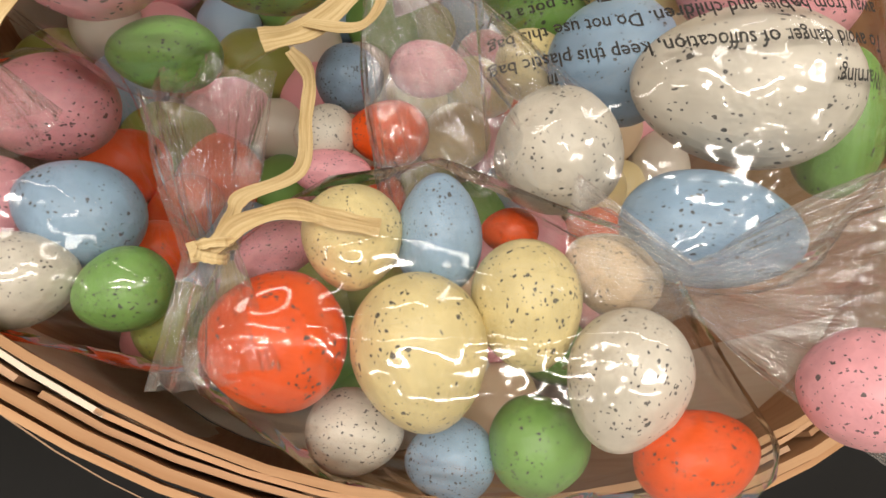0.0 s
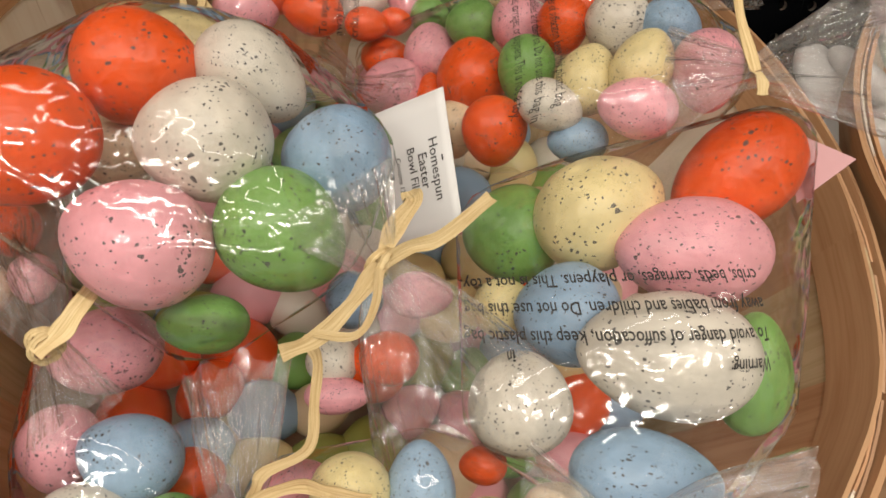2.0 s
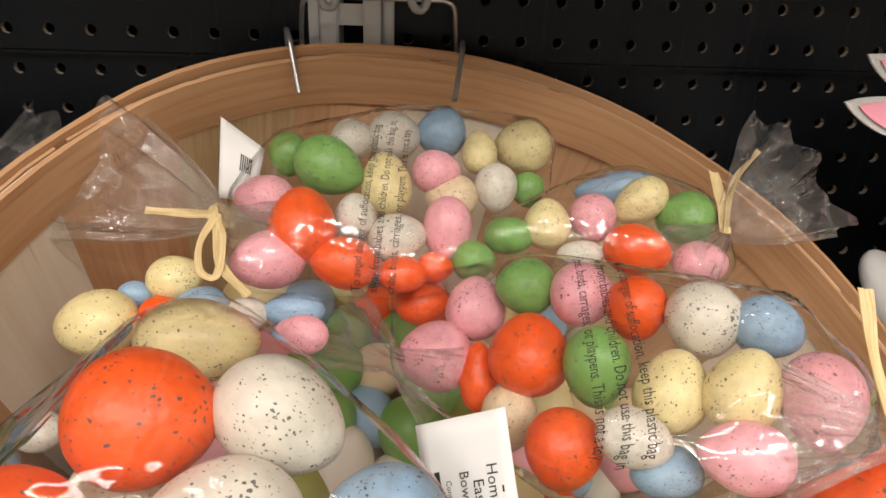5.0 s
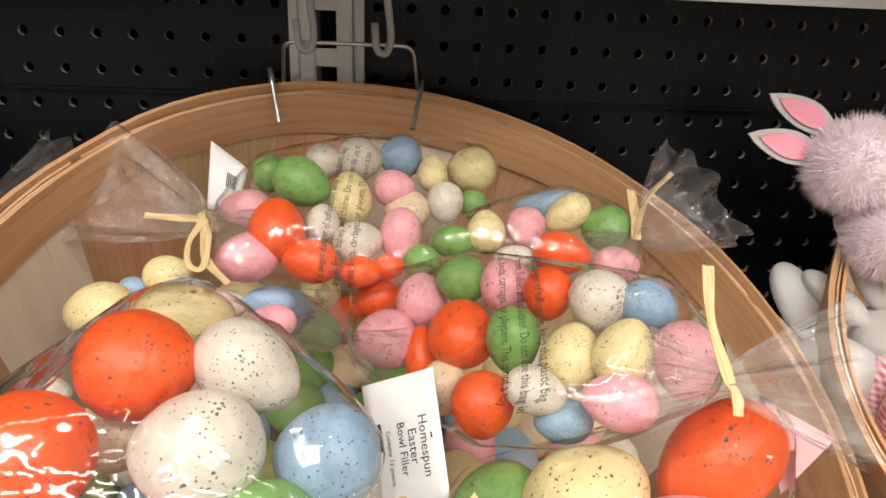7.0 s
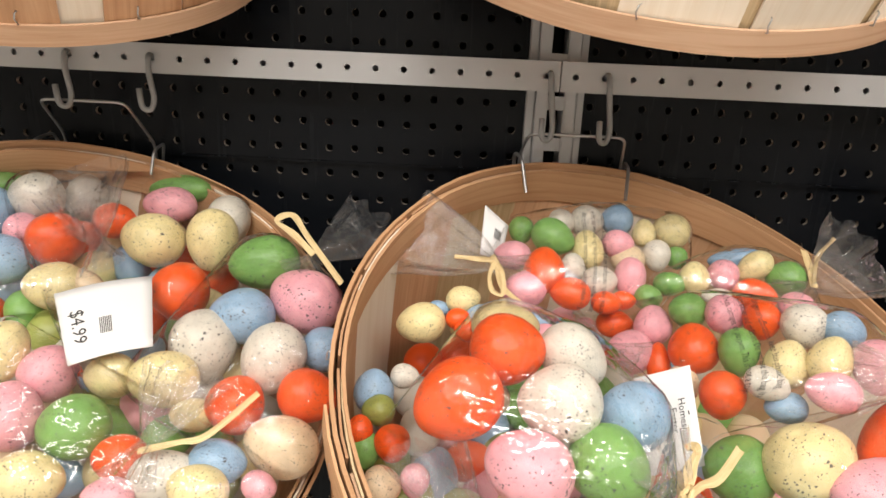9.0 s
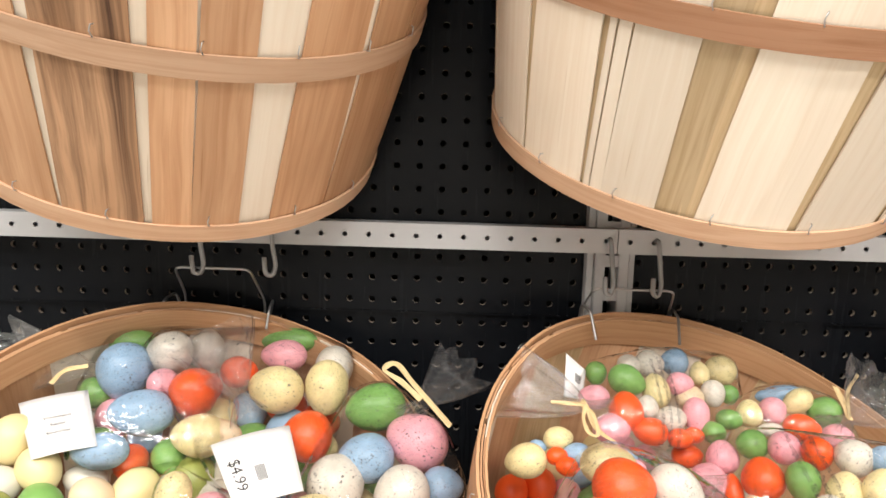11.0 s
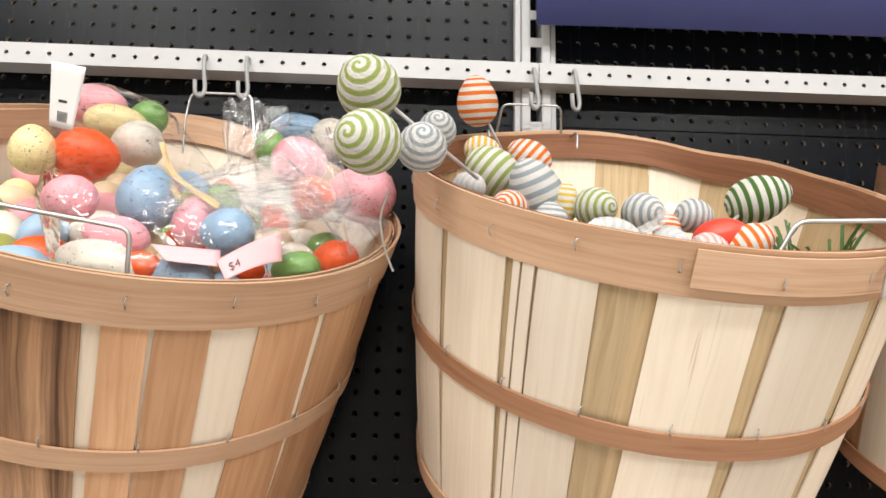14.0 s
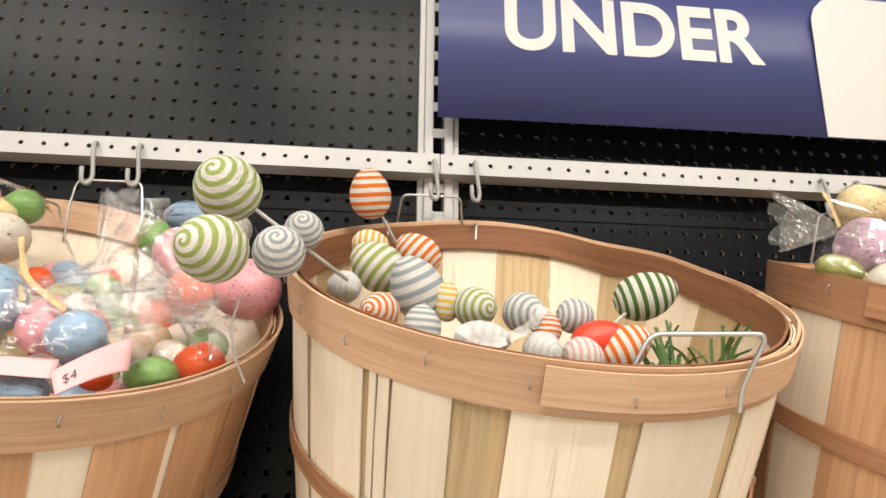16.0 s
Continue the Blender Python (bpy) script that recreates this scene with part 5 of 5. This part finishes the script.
eggs = lay_eggs(EGGS_BACK_RIGHT, "small eggs in the far bag", "in a clear bag")
bag = bag_film(eggs, "clear bag of small eggs beside the rim", VIEW_DOWN, 6, extra=[(0.1886, -0.1574, -0.1453)])
ruffle(bag, (0.1926, -0.1559, -0.1441), (0.2436, -0.1234, -0.1274), 0.075, VIEW_DOWN, 6)
ribbon(bag, [(0.1907, -0.1608, -0.1424), (0.1949, -0.1401, -0.1315), (0.1975, -0.1226, -0.1233)], 0.007, VIEW_DOWN, seed=11)
ribbon(bag, [(0.1907, -0.1608, -0.1424), (0.2047, -0.1321, -0.1269), (0.2308, -0.1040, -0.1168)], 0.004, VIEW_DOWN, seed=12)

eggs = lay_eggs(EGGS_MID_RIGHT, "small eggs in the middle bag", "in a printed bag") + lay_eggs(EGGS_MID_RIGHT_MORE, "small eggs in the middle bag", "in a printed bag")
bag = bag_film(eggs, "clear printed bag of many small eggs", VIEW_DOWN, 7, extra=[(0.0311, -0.2087, -0.1836), (0.1719, -0.3063, -0.1477)])
ruffle(bag, (0.1772, -0.3051, -0.1464), (0.2112, -0.3245, -0.1351), 0.055, VIEW_DOWN, 7)
ruffle(bag, (0.0268, -0.2073, -0.1838), (-0.0022, -0.1780, -0.1841), 0.045, VIEW_DOWN, 8)
ribbon(bag, [(0.1752, -0.3094, -0.1447), (0.1712, -0.2942, -0.1265), (0.1751, -0.2760, -0.1107)], 0.0055, VIEW_DOWN, seed=13)
ribbon(bag, [(0.1752, -0.3094, -0.1447), (0.1748, -0.3159, -0.1459), (0.1725, -0.3226, -0.1493)], 0.005, VIEW_DOWN, seed=14)
bag_print(bag, WARNING[1:], (0.1173, -0.1931, -0.1369), (-0.08, -0.9, -0.25), (-1, 0.1, -0.3), 0.0058, VIEW_DOWN, 1.35, 0.85)

card("hang_tag", [(0.0360, -0.2526, -0.1828), (0.0672, -0.2630, -0.1659), (0.0762, -0.2893, -0.2206), (0.0454, -0.2799, -0.2372)], CARD,
     "white card hang tag with black print on the bag", [("text", "Homespun", 0.72, 0.3, 0.0062, True), ("text", "Easter", 0.56, 0.38, 0.0062, True), ("text", "Bowl Filler", 0.42, 0.32, 0.0055, True),
      ("text", "Contains 12 pieces", 0.26, 0.36, 0.0032, True), ("bar", 0.14, 0.3, 0.2, 0.5), ("bar", 0.86, 0.44, 0.88, 0.48)])
card("hang_tag", [(-0.0622, -0.1057, -0.1034), (-0.0413, -0.1048, -0.1208), (-0.0469, -0.1183, -0.1464), (-0.0645, -0.1186, -0.1429)], CARD, "white card tag with a barcode in the bag",
     [("bar", 0.5 + 0.05 * k, 0.3, 0.53 + 0.05 * k, 0.55) for k in range(6)])
tri = bmesh.new()
vs = [tri.verts.new(p) for p in ((0.2222, -0.2633, -0.1831), (0.2441, -0.2849, -0.1887), (0.2080, -0.3081, -0.1977))]
tri.faces.new(vs)
g = bmesh.ops.extrude_face_region(tri, geom=tri.faces[:])
bmesh.ops.translate(tri, verts=[v for v in g["geom"] if isinstance(v, bmesh.types.BMVert)], vec=(0, 0, -0.0006))
tagged(mesh_ob("hang_tag", tri, PINK_CARD, smooth=False), "corner of a pink card tag under the bag", "price tag", group="hang tags")

# second lower basket
eggs = lay_eggs(EGGS_SECOND_LEFT, "eggs at the back of the second basket", "in a clear bag")
bag = bag_film(eggs, "clear bag of mixed eggs with a price tag", VIEW_DOWN, 9)
ruffle(bag, (-0.3734, -0.1481, -0.1402), (-0.4143, -0.0895, -0.1045), 0.08, VIEW_DOWN, 9)
eggs = lay_eggs(EGGS_SECOND_EDGE, "eggs at the left of the second basket", "in a clear bag")
bag = bag_film(eggs, "clear bag of blue and orange eggs with a tag", VIEW_DOWN, 16)
ruffle(bag, (-0.5381, -0.0992, -0.1354), (-0.6344, -0.0916, -0.1293), 0.085, VIEW_DOWN, 16)
ribbon(bag, [(-0.5383, -0.1028, -0.1314), (-0.5570, -0.1104, -0.1343), (-0.5630, -0.1245, -0.1432)], 0.006, VIEW_DOWN, seed=19)
card("hang_tag", [(-0.5799, -0.1481, -0.1550), (-0.5234, -0.1318, -0.1460), (-0.4872, -0.1862, -0.1768), (-0.5369, -0.2006, -0.1846)], CARD, "white card hang tag with print on the bag",
     [("text", "Homespun", 0.3, 0.42, 0.0055, False), ("text", "Easter", 0.38, 0.55, 0.0055, False), ("text", "Bowl Filler", 0.3, 0.68, 0.005, False)], bend=0.002)
eggs = lay_eggs(EGGS_SECOND_RIGHT, "eggs at the side of the second basket", "in a clear bag")
bag = bag_film(eggs, "clear bag of mixed eggs tied with raffia", VIEW_DOWN, 10, extra=[(-0.2049, -0.1171, -0.1556)])
ruffle(bag, (-0.2008, -0.1155, -0.1544), (-0.1627, -0.0546, -0.1356), 0.07, VIEW_DOWN, 10)
ribbon(bag, [(-0.2049, -0.1199, -0.1506), (-0.2242, -0.1060, -0.1379), (-0.2436, -0.0912, -0.1302), (-0.2313, -0.0826, -0.1267), (-0.2120, -0.1069, -0.1397), (-0.1757, -0.1473, -0.1652)], 0.0065, VIEW_DOWN, seed=15)
eggs = lay_eggs(EGGS_SECOND_FRONT, "eggs at the front of the second basket", "in a clear bag")
bag = bag_film(eggs, "clear bag of mixed eggs at the front", VIEW_DOWN, 11)
ruffle(bag, (-0.2716, -0.2861, -0.2289), (-0.2641, -0.2430, -0.2059), 0.06, VIEW_DOWN, 11)
ribbon(bag, [(-0.2766, -0.2942, -0.2319), (-0.2532, -0.2873, -0.2282), (-0.2358, -0.2827, -0.2245), (-0.2128, -0.2495, -0.2111)], 0.005, VIEW_DOWN, seed=16)
card("hang_tag", [(-0.3856, -0.1918, -0.1707), (-0.3235, -0.1629, -0.1624), (-0.2979, -0.2211, -0.1947), (-0.3469, -0.2450, -0.2020)], CARD, "white price tag with a barcode on the bag",
     [("text", "$4.99", 0.12, 0.32, 0.015, True)] + [("bar", 0.42 + 0.02 * k, 0.5, 0.43 + 0.02 * k, 0.72) for k in range(7)], bend=0.003)

# upper left basket
eggs = lay_eggs(EGGS_UPPER_LEFT, "eggs in the upper left basket", "in a clear bag")
bag = bag_film(eggs, "clear bag of mixed eggs in the upper basket", VIEW_LEVEL, 12)
ribbon(bag, [(-0.3885, -0.2079, 0.4135), (-0.3733, -0.2275, 0.3866), (-0.3497, -0.2563, 0.3631), (-0.3112, -0.2770, 0.3381)], 0.006, VIEW_LEVEL, seed=17)
ribbon(bag, [(-0.3733, -0.2273, 0.3844), (-0.3637, -0.2477, 0.3672), (-0.3460, -0.2701, 0.3454)], 0.005, VIEW_LEVEL, seed=18)
ruffle(bag, (-0.3530, -0.2557, 0.3563), (-0.2810, -0.2391, 0.3572), 0.075, VIEW_LEVEL, 12)
eggs = lay_eggs(EGGS_UPPER_RIGHT, "eggs in the upper right bag", "in a clear bag")
bag = bag_film(eggs[:8], "clear bag of pink and blue eggs in the upper basket", VIEW_LEVEL, 13)
ruffle(bag, (-0.2290, -0.2694, 0.3391), (-0.2812, -0.2433, 0.3550), 0.085, VIEW_LEVEL, 13)
ruffle(bag, (-0.3255, -0.2683, 0.3434), (-0.2512, -0.2598, 0.3332), 0.07, VIEW_LEVEL, 14)
ruffle(bag, (-0.2111, -0.2435, 0.3392), (-0.2726, -0.2202, 0.3936), 0.11, VIEW_LEVEL, 17)
ruffle(bag, (-0.3306, -0.1701, 0.4078), (-0.3183, -0.1422, 0.4714), 0.07, VIEW_LEVEL, 18)
card("hang_tag", [(-0.4386, -0.3096, 0.4430), (-0.4164, -0.3003, 0.4432), (-0.4292, -0.2854, 0.3946), (-0.4447, -0.2918, 0.3967)], CARD, "white price tag with a barcode in the upper basket",
     [("bar", 0.3, 0.56, 0.6, 0.6)] + [("bar", 0.3 + 0.05 * k, 0.74, 0.33 + 0.05 * k, 0.9) for k in range(8)])
card("hang_tag", [(-0.3490, -0.3111, 0.2995), (-0.3011, -0.2964, 0.2986), (-0.2961, -0.3128, 0.2837), (-0.3321, -0.3226, 0.2857)], PINK_CARD, "pink card tag lying on the bags")
card("hang_tag", [(-0.2985, -0.3131, 0.2882), (-0.2620, -0.2660, 0.3197), (-0.2547, -0.2894, 0.2925), (-0.2874, -0.3260, 0.2721)], PINK_CARD, "curled pink price card at the rim", [("text", "$4", 0.1, 0.75, 0.012, False)], bend=0.003)

# yarn eggs on picks, upper right basket
yarn_eggs = lay_eggs(EGGS_YARN, "yarn eggs on picks", "on a pick", YARN_MESH, "yarn-wound", (0, 1, 2, 3, 9)) + lay_eggs(EGGS_YARN_MORE, "yarn eggs on picks", "on a pick", YARN_MESH, "yarn-wound", (0, 1, 2, 6))
for (m, long, short), end in zip([yarn_eggs[i] for i in (0, 4, 8, 14, 11)], ((-0.0989, -0.2740, 0.3689), (-0.0482, -0.0989, 0.4401), (-0.0188, -0.2722, 0.3135), (0.1094, -0.1922, 0.3147), (0.0155, -0.2819, 0.3025))):
    bm = tube(bmesh.new(), [m.translation, Vector(end)], 0.0016, 6)
    tagged(mesh_ob("wire_pick", bm, SIGN_WHITE), "thin white wire pick of a yarn egg", "pick", group="wire picks")


# ---- sign above the upper bar ----
def shop_sign():
    sign = tagged(new("hanging_sign"), "navy printed sign with white letters on the gondola wall", "sign")
    x0, x1, z0, z1, y = -0.005, 0.86, 0.633, 0.91, -0.05
    bm = bmesh.new()
    n = 20
    grid = []
    for i in range(n + 1):
        u = i / n
        grid.append([bm.verts.new((x0 + (x1 - x0) * u, y - 0.006 * math.sin(math.pi * u) * (1 - v) - dy, z0 + (z1 - z0) * v)) for v in (0, 1) for dy in (0, 0.002)])
    for a, b in zip(grid, grid[1:]):
        bm.faces.new((a[1], b[1], b[3], a[3]))
        bm.faces.new((a[0], a[2], b[2], b[0]))
        bm.faces.new((a[0], b[0], b[1], a[1]))
        bm.faces.new((a[2], a[3], b[3], b[2]))
    part("sign_board", bm, SIGN_BLUE, sign)

    def place(x, z):
        u, v = (x - x0) / (x1 - x0), (z - z0) / (z1 - z0)
        return Vector((x, y - 0.006 * math.sin(math.pi * u) * (1 - v) - 0.0028, z))
    lettering("sign_word", "UNDER", 0.115, lambda x, yy: place(0.0795 + x * 0.935, 0.7395 + yy), SIGN_WHITE, sign, bold=0.0034, fine=10, label="large white capital letters")
    bm = bmesh.new()
    pts = [(0.518, 0.6332), (0.519, 0.73), (0.5205, 0.815), (0.527, 0.832), (0.54, 0.845), (0.56, 0.852), (0.86, 0.852), (0.86, 0.6332)]
    f = bm.faces.new([bm.verts.new((px, y - 0.0092, pz)) for px, pz in pts])
    g = bmesh.ops.extrude_face_region(bm, geom=[f])
    bmesh.ops.translate(bm, verts=[v for v in g["geom"] if isinstance(v, bmesh.types.BMVert)], vec=(0, 0.001, 0))
    part("price_panel", bm, SIGN_WHITE, sign, "white rounded price panel", smooth=False)


shop_sign()


# ---- plush rabbits in the lower right basket ----
PLUSH_WHITE = mat("white_plush", (0.66, 0.64, 0.62), 0.95, spec=0.1)
PLUSH_PINK = mat("pink_fur", (1.0, 0.86, 0.91), 0.95, spec=0.1)
FELT_PINK = mat("pink_felt", (0.85, 0.35, 0.45), 0.95, spec=0.05)
for m in (PLUSH_WHITE, PLUSH_PINK):
    n = node(m, "ShaderNodeTexNoise", Scale=160.0, Detail=4.0)
    bump(m, n, "Fac", 0.5, 0.003)


def gingham():
    m = mat("pink_gingham_cloth", (0.8, 0.4, 0.5), 0.9, spec=0.1)
    co = node(m, "ShaderNodeTexCoord")
    sep = node(m, "ShaderNodeSeparateXYZ")
    link(m, co, "Object", sep, 0)
    total = None
    for k in (0, 2):
        a = node(m, "ShaderNodeMath", operation="MULTIPLY")
        link(m, sep, k, a, 0)
        a.inputs[1].default_value = 260.0
        f = node(m, "ShaderNodeMath", operation="FRACT")
        link(m, a, 0, f, 0)
        g = node(m, "ShaderNodeMath", operation="GREATER_THAN")
        link(m, f, 0, g, 0)
        g.inputs[1].default_value = 0.5
        if total is None:
            total = g
        else:
            s = node(m, "ShaderNodeMath", operation="ADD")
            link(m, total, 0, s, 0)
            link(m, g, 0, s, 1)
            total = s
    h = node(m, "ShaderNodeMath", operation="MULTIPLY")
    link(m, total, 0, h, 0)
    h.inputs[1].default_value = 0.5
    mx = mixed(m, h, 0, (0.82, 0.74, 0.72), (0.6, 0.16, 0.27))
    link(m, mx, 2, bsdf(m), "Base Color")
    return m


GINGHAM = gingham()


def blob(bm, m, seed=0, rough=0.0, seg=20):
    g = bmesh.ops.create_uvsphere(bm, u_segments=seg, v_segments=seg // 2 + 2, radius=1.0, matrix=m)
    for v in g["verts"]:
        v.co += (v.co - m.translation) * rough * noise.noise(v.co * 60 + Vector((seed, 0, 0)))


def plush_rabbit(head, r, ear_dir, label, body=None):
    """A soft toy rabbit, one plain mesh."""
    head, ear_dir = Vector(head), Vector(ear_dir).normalized()
    bm = bmesh.new()
    blob(bm, Matrix.Translation(head) @ Matrix.Diagonal((r * 1.1, r, r * 0.9, 1)), 1, 0.05)
    side = ear_dir.cross(Vector((0, -1, 0.3))).normalized()
    for sgn in (-1, 1):
        c = head + ear_dir * r * 1.7 + side * sgn * r * 0.55
        q = (ear_dir + side * sgn * 0.25).to_track_quat("Z", "Y").to_matrix().to_4x4()
        blob(bm, Matrix.Translation(c) @ q @ Matrix.Diagonal((r * 0.62, r * 0.4, r * 1.1, 1)), 2, 0.04)
    ob = mesh_ob("plush_rabbit", bm, PLUSH_WHITE)
    tagged(ob, label, "plush toy", group="plush rabbits")
    if body:
        bm = bmesh.new()
        b = Vector(body)
        blob(bm, Matrix.Translation(b) @ Matrix.Diagonal((r * 1.0, r * 0.9, r * 1.7, 1)), 3, 0.06)
        tagged(mesh_ob("cloth_body", bm, GINGHAM), "pink gingham cloth body of a plush toy", "plush toy", group="gingham bodies")


plush_rabbit((0.3464, -0.1464, -0.2428), 0.029, (-0.03, 0.043, 0.036), "white plush rabbit head with upright ears in the basket", (0.3720, -0.1630, -0.2713))
plush_rabbit((0.3951, -0.1318, -0.2235), 0.026, (-0.5, 0.3, 0.6), "white plush rabbit leaning behind another", (0.3707, -0.2010, -0.2421))
plush_rabbit((0.4248, -0.1820, -0.1837), 0.03, (0.1, 0.3, 0.9), "white plush rabbit with long ears in the basket", (0.4104, -0.2422, -0.2258))


def fur_ball(centre, r, seed):
    bm = bmesh.new()
    blob(bm, Matrix.Translation(centre) @ Matrix.Diagonal((r * 0.92, r * 0.92, r * 0.92, 1)))
    rnd = random.Random(seed)
    c = Vector(centre)
    for _ in range(12000):
        d = Vector((rnd.gauss(0, 1), rnd.gauss(0, 1), rnd.gauss(0, 1))).normalized()
        s = d.orthogonal().normalized()
        s = (s * math.cos(seed + _) + d.cross(s) * math.sin(seed + _)) * 0.0003
        tip = c + d * r * rnd.uniform(0.96, 1.14) + Vector((rnd.gauss(0, 1), rnd.gauss(0, 1), rnd.gauss(0, 1))) * 0.002
        bm.faces.new([bm.verts.new(c + d * r * 0.9 - s), bm.verts.new(c + d * r * 0.9 + s), bm.verts.new(tip)])
    return bm


def ear(base, tip, width, depth, offset=0.0, scale=1.0):
    """A flat felt ear, pointed at both ends."""
    base, tip = Vector(base), Vector(tip)
    mid = (base + tip) / 2
    base, tip = mid + (base - mid) * scale, mid + (tip - mid) * scale
    ax = tip - base
    out = Vector((0, -1, 0.25)).normalized()
    side = ax.normalized().cross(out).normalized()
    bm = bmesh.new()
    rows = []
    for i in range(11):
        t = i / 10
        w = width * scale * math.sin(math.pi * min(1, 0.08 + t * 0.92)) ** 0.8 * 0.5
        p = base + ax * t + out * (offset + 0.004 * math.sin(math.pi * t))
        rows.append([bm.verts.new(p + side * s * w + out * o) for s, o in ((-1, 0), (0, -0.002), (1, 0), (1, -depth), (-1, -depth))])
    for r0, r1 in zip(rows, rows[1:]):
        for k in range(5):
            bm.faces.new((r0[k], r0[(k + 1) % 5], r1[(k + 1) % 5], r1[k]))
    bm.faces.new(rows[0])
    bm.faces.new(rows[-1][::-1])
    bmesh.ops.recalc_face_normals(bm, faces=bm.faces[:])
    return bm


def pompom_rabbit(c, r, ears, label, seed):
    top = tagged(new("pompom_rabbit"), label, "decoration", group="pompom rabbits")
    part("fur_ball", fur_ball(c, r, seed), PLUSH_PINK, top)
    for base, tip in ears:
        e = part("ear", ear(base, tip, 0.022, 0.0015), PLUSH_WHITE, top, "white felt ear")
        part("inner_ear", ear(base, tip, 0.022, 0.001, 0.0022, 0.72), FELT_PINK, e, "pink felt inner ear")
    c = Vector(c)
    part("wire_stem", tube(bmesh.new(), [c + Vector((0.005, 0, -r * 0.6)), c + Vector((0.02, 0.01, -0.11))], 0.0012, 6), SIGN_WHITE, top)


pompom_rabbit((0.3492, -0.1139, -0.1068), 0.031, [((0.3446, -0.0874, -0.0909), (0.3150, -0.0525, -0.0702)), ((0.3307, -0.1021, -0.1052), (0.2919, -0.0768, -0.0945))], "pink fluffy pompom rabbit on a stem with felt ears", 1)
pompom_rabbit((0.3712, -0.1317, -0.1495), 0.027, [((0.3603, -0.1258, -0.1499), (0.3493, -0.1051, -0.1450))], "pale pink pompom rabbit leaning in the basket", 2)

# ---- bagged eggs in the upper right basket ----
EGGS_FAR = (9, [("l", 0.4, -0.23, 0.429, 0.031, 0.027, 30), ("y", 0.432, -0.2, 0.482, 0.028, 0.023, 0), ("v", 0.366, -0.237, 0.403, 0.029, 0.0135, 172),
                ("w", 0.404, -0.255, 0.387, 0.026, 0.021, 0), ("g", 0.435, -0.262, 0.392, 0.026, 0.022, 0), ("p", 0.445, -0.25, 0.44, 0.03, 0.026, 0), ("w", 0.47, -0.21, 0.47, 0.028, 0.024, 0)])
eggs = lay_eggs(EGGS_FAR, "eggs in the far upper basket", "in a clear bag")
bag = bag_film(eggs, "clear bag of pink and green eggs in the far basket", VIEW_LEVEL, 15, extra=[(0.3498, -0.2532, 0.4388)])
ruffle(bag, (0.3549, -0.2536, 0.4387), (0.2985, -0.2496, 0.4444), 0.06, VIEW_LEVEL, 15)
ribbon(bag, [(0.3562, -0.2567, 0.4392), (0.3458, -0.2621, 0.4607), (0.3406, -0.2621, 0.4715)], 0.005, VIEW_LEVEL, seed=21)
card("hang_tag", [(0.3421, -0.2580, 0.4681), (0.3795, -0.2570, 0.4607), (0.3830, -0.2669, 0.4515), (0.3523, -0.2663, 0.4579)], CARD, "white card tag on the far bag")

# ---- green paper straw and tulle in the pale basket ----
STRAW = mat("green_paper_straw", (0.065, 0.13, 0.035), 0.6)
for k, (x, y, z) in enumerate(((0.18, -0.243, 0.322), (0.232, -0.226, 0.322))):
    bm = bmesh.new()
    rnd = random.Random(k + 4)
    for _ in range(15):
        # flat strips that rise and bend over at the tip
        base = Vector((x + rnd.uniform(-0.014, 0.014), y + rnd.uniform(-0.01, 0.01), z - 0.05))
        lean = Vector((rnd.gauss(0, 0.013), rnd.gauss(0, 0.008), 0))
        rise, half, bend = rnd.uniform(0.055, 0.082), rnd.uniform(0.0014, 0.003), rnd.uniform(0, 0.02)
        rows = []
        for i in range(7):
            u = i / 6
            c = base + lean * (u * u * 1.6) + Vector((0, 0, rise * u - bend * u ** 4))
            w = half * (1.0 - 0.3 * u)
            rows.append([bm.verts.new(c + Vector(o)) for o in ((-w, 0, 0), (w, 0.0006, 0), (w, 0.001, 0), (-w, 0.0004, 0))])
        for r0, r1 in zip(rows, rows[1:]):
            for j in range(4):
                bm.faces.new((r0[j], r0[(j + 1) % 4], r1[(j + 1) % 4], r1[j]))
    tagged(mesh_ob("straw_tuft", bm, STRAW, smooth=False), "tuft of wide green paper straw in the basket", "straw tuft", group="straw tufts", kind="stuff")
TULLE = bpy.data.materials.new("white_tulle")
TULLE.use_nodes = True
TULLE.node_tree.nodes["Principled BSDF"].inputs["Base Color"].default_value = (0.85, 0.84, 0.83, 1)
TULLE.node_tree.nodes["Principled BSDF"].inputs["Roughness"].default_value = 0.8
TULLE.node_tree.nodes["Principled BSDF"].inputs["Alpha"].default_value = 0.28
for k, p in enumerate(((0.0029, -0.3134, 0.3159), (0.0464, -0.2953, 0.3307))):
    p = Vector(p)
    tulle = tagged(new("tulle_bow"), "white sheer tulle bow tied on an egg pick", "bow", group="tulle bows")
    for j in range(2):
        a = j * 2.6 + k
        d = Vector((math.cos(a), -0.2, math.sin(a)))
        ob = ribbon(tulle, [p, p + d * 0.012 + Vector((0, -0.004, 0)), p + d * 0.02], 0.011, VIEW_LEVEL, "loop", 0.8, 30 + j + 5 * k)
        ob.data.materials.clear()
        ob.data.materials.append(TULLE)
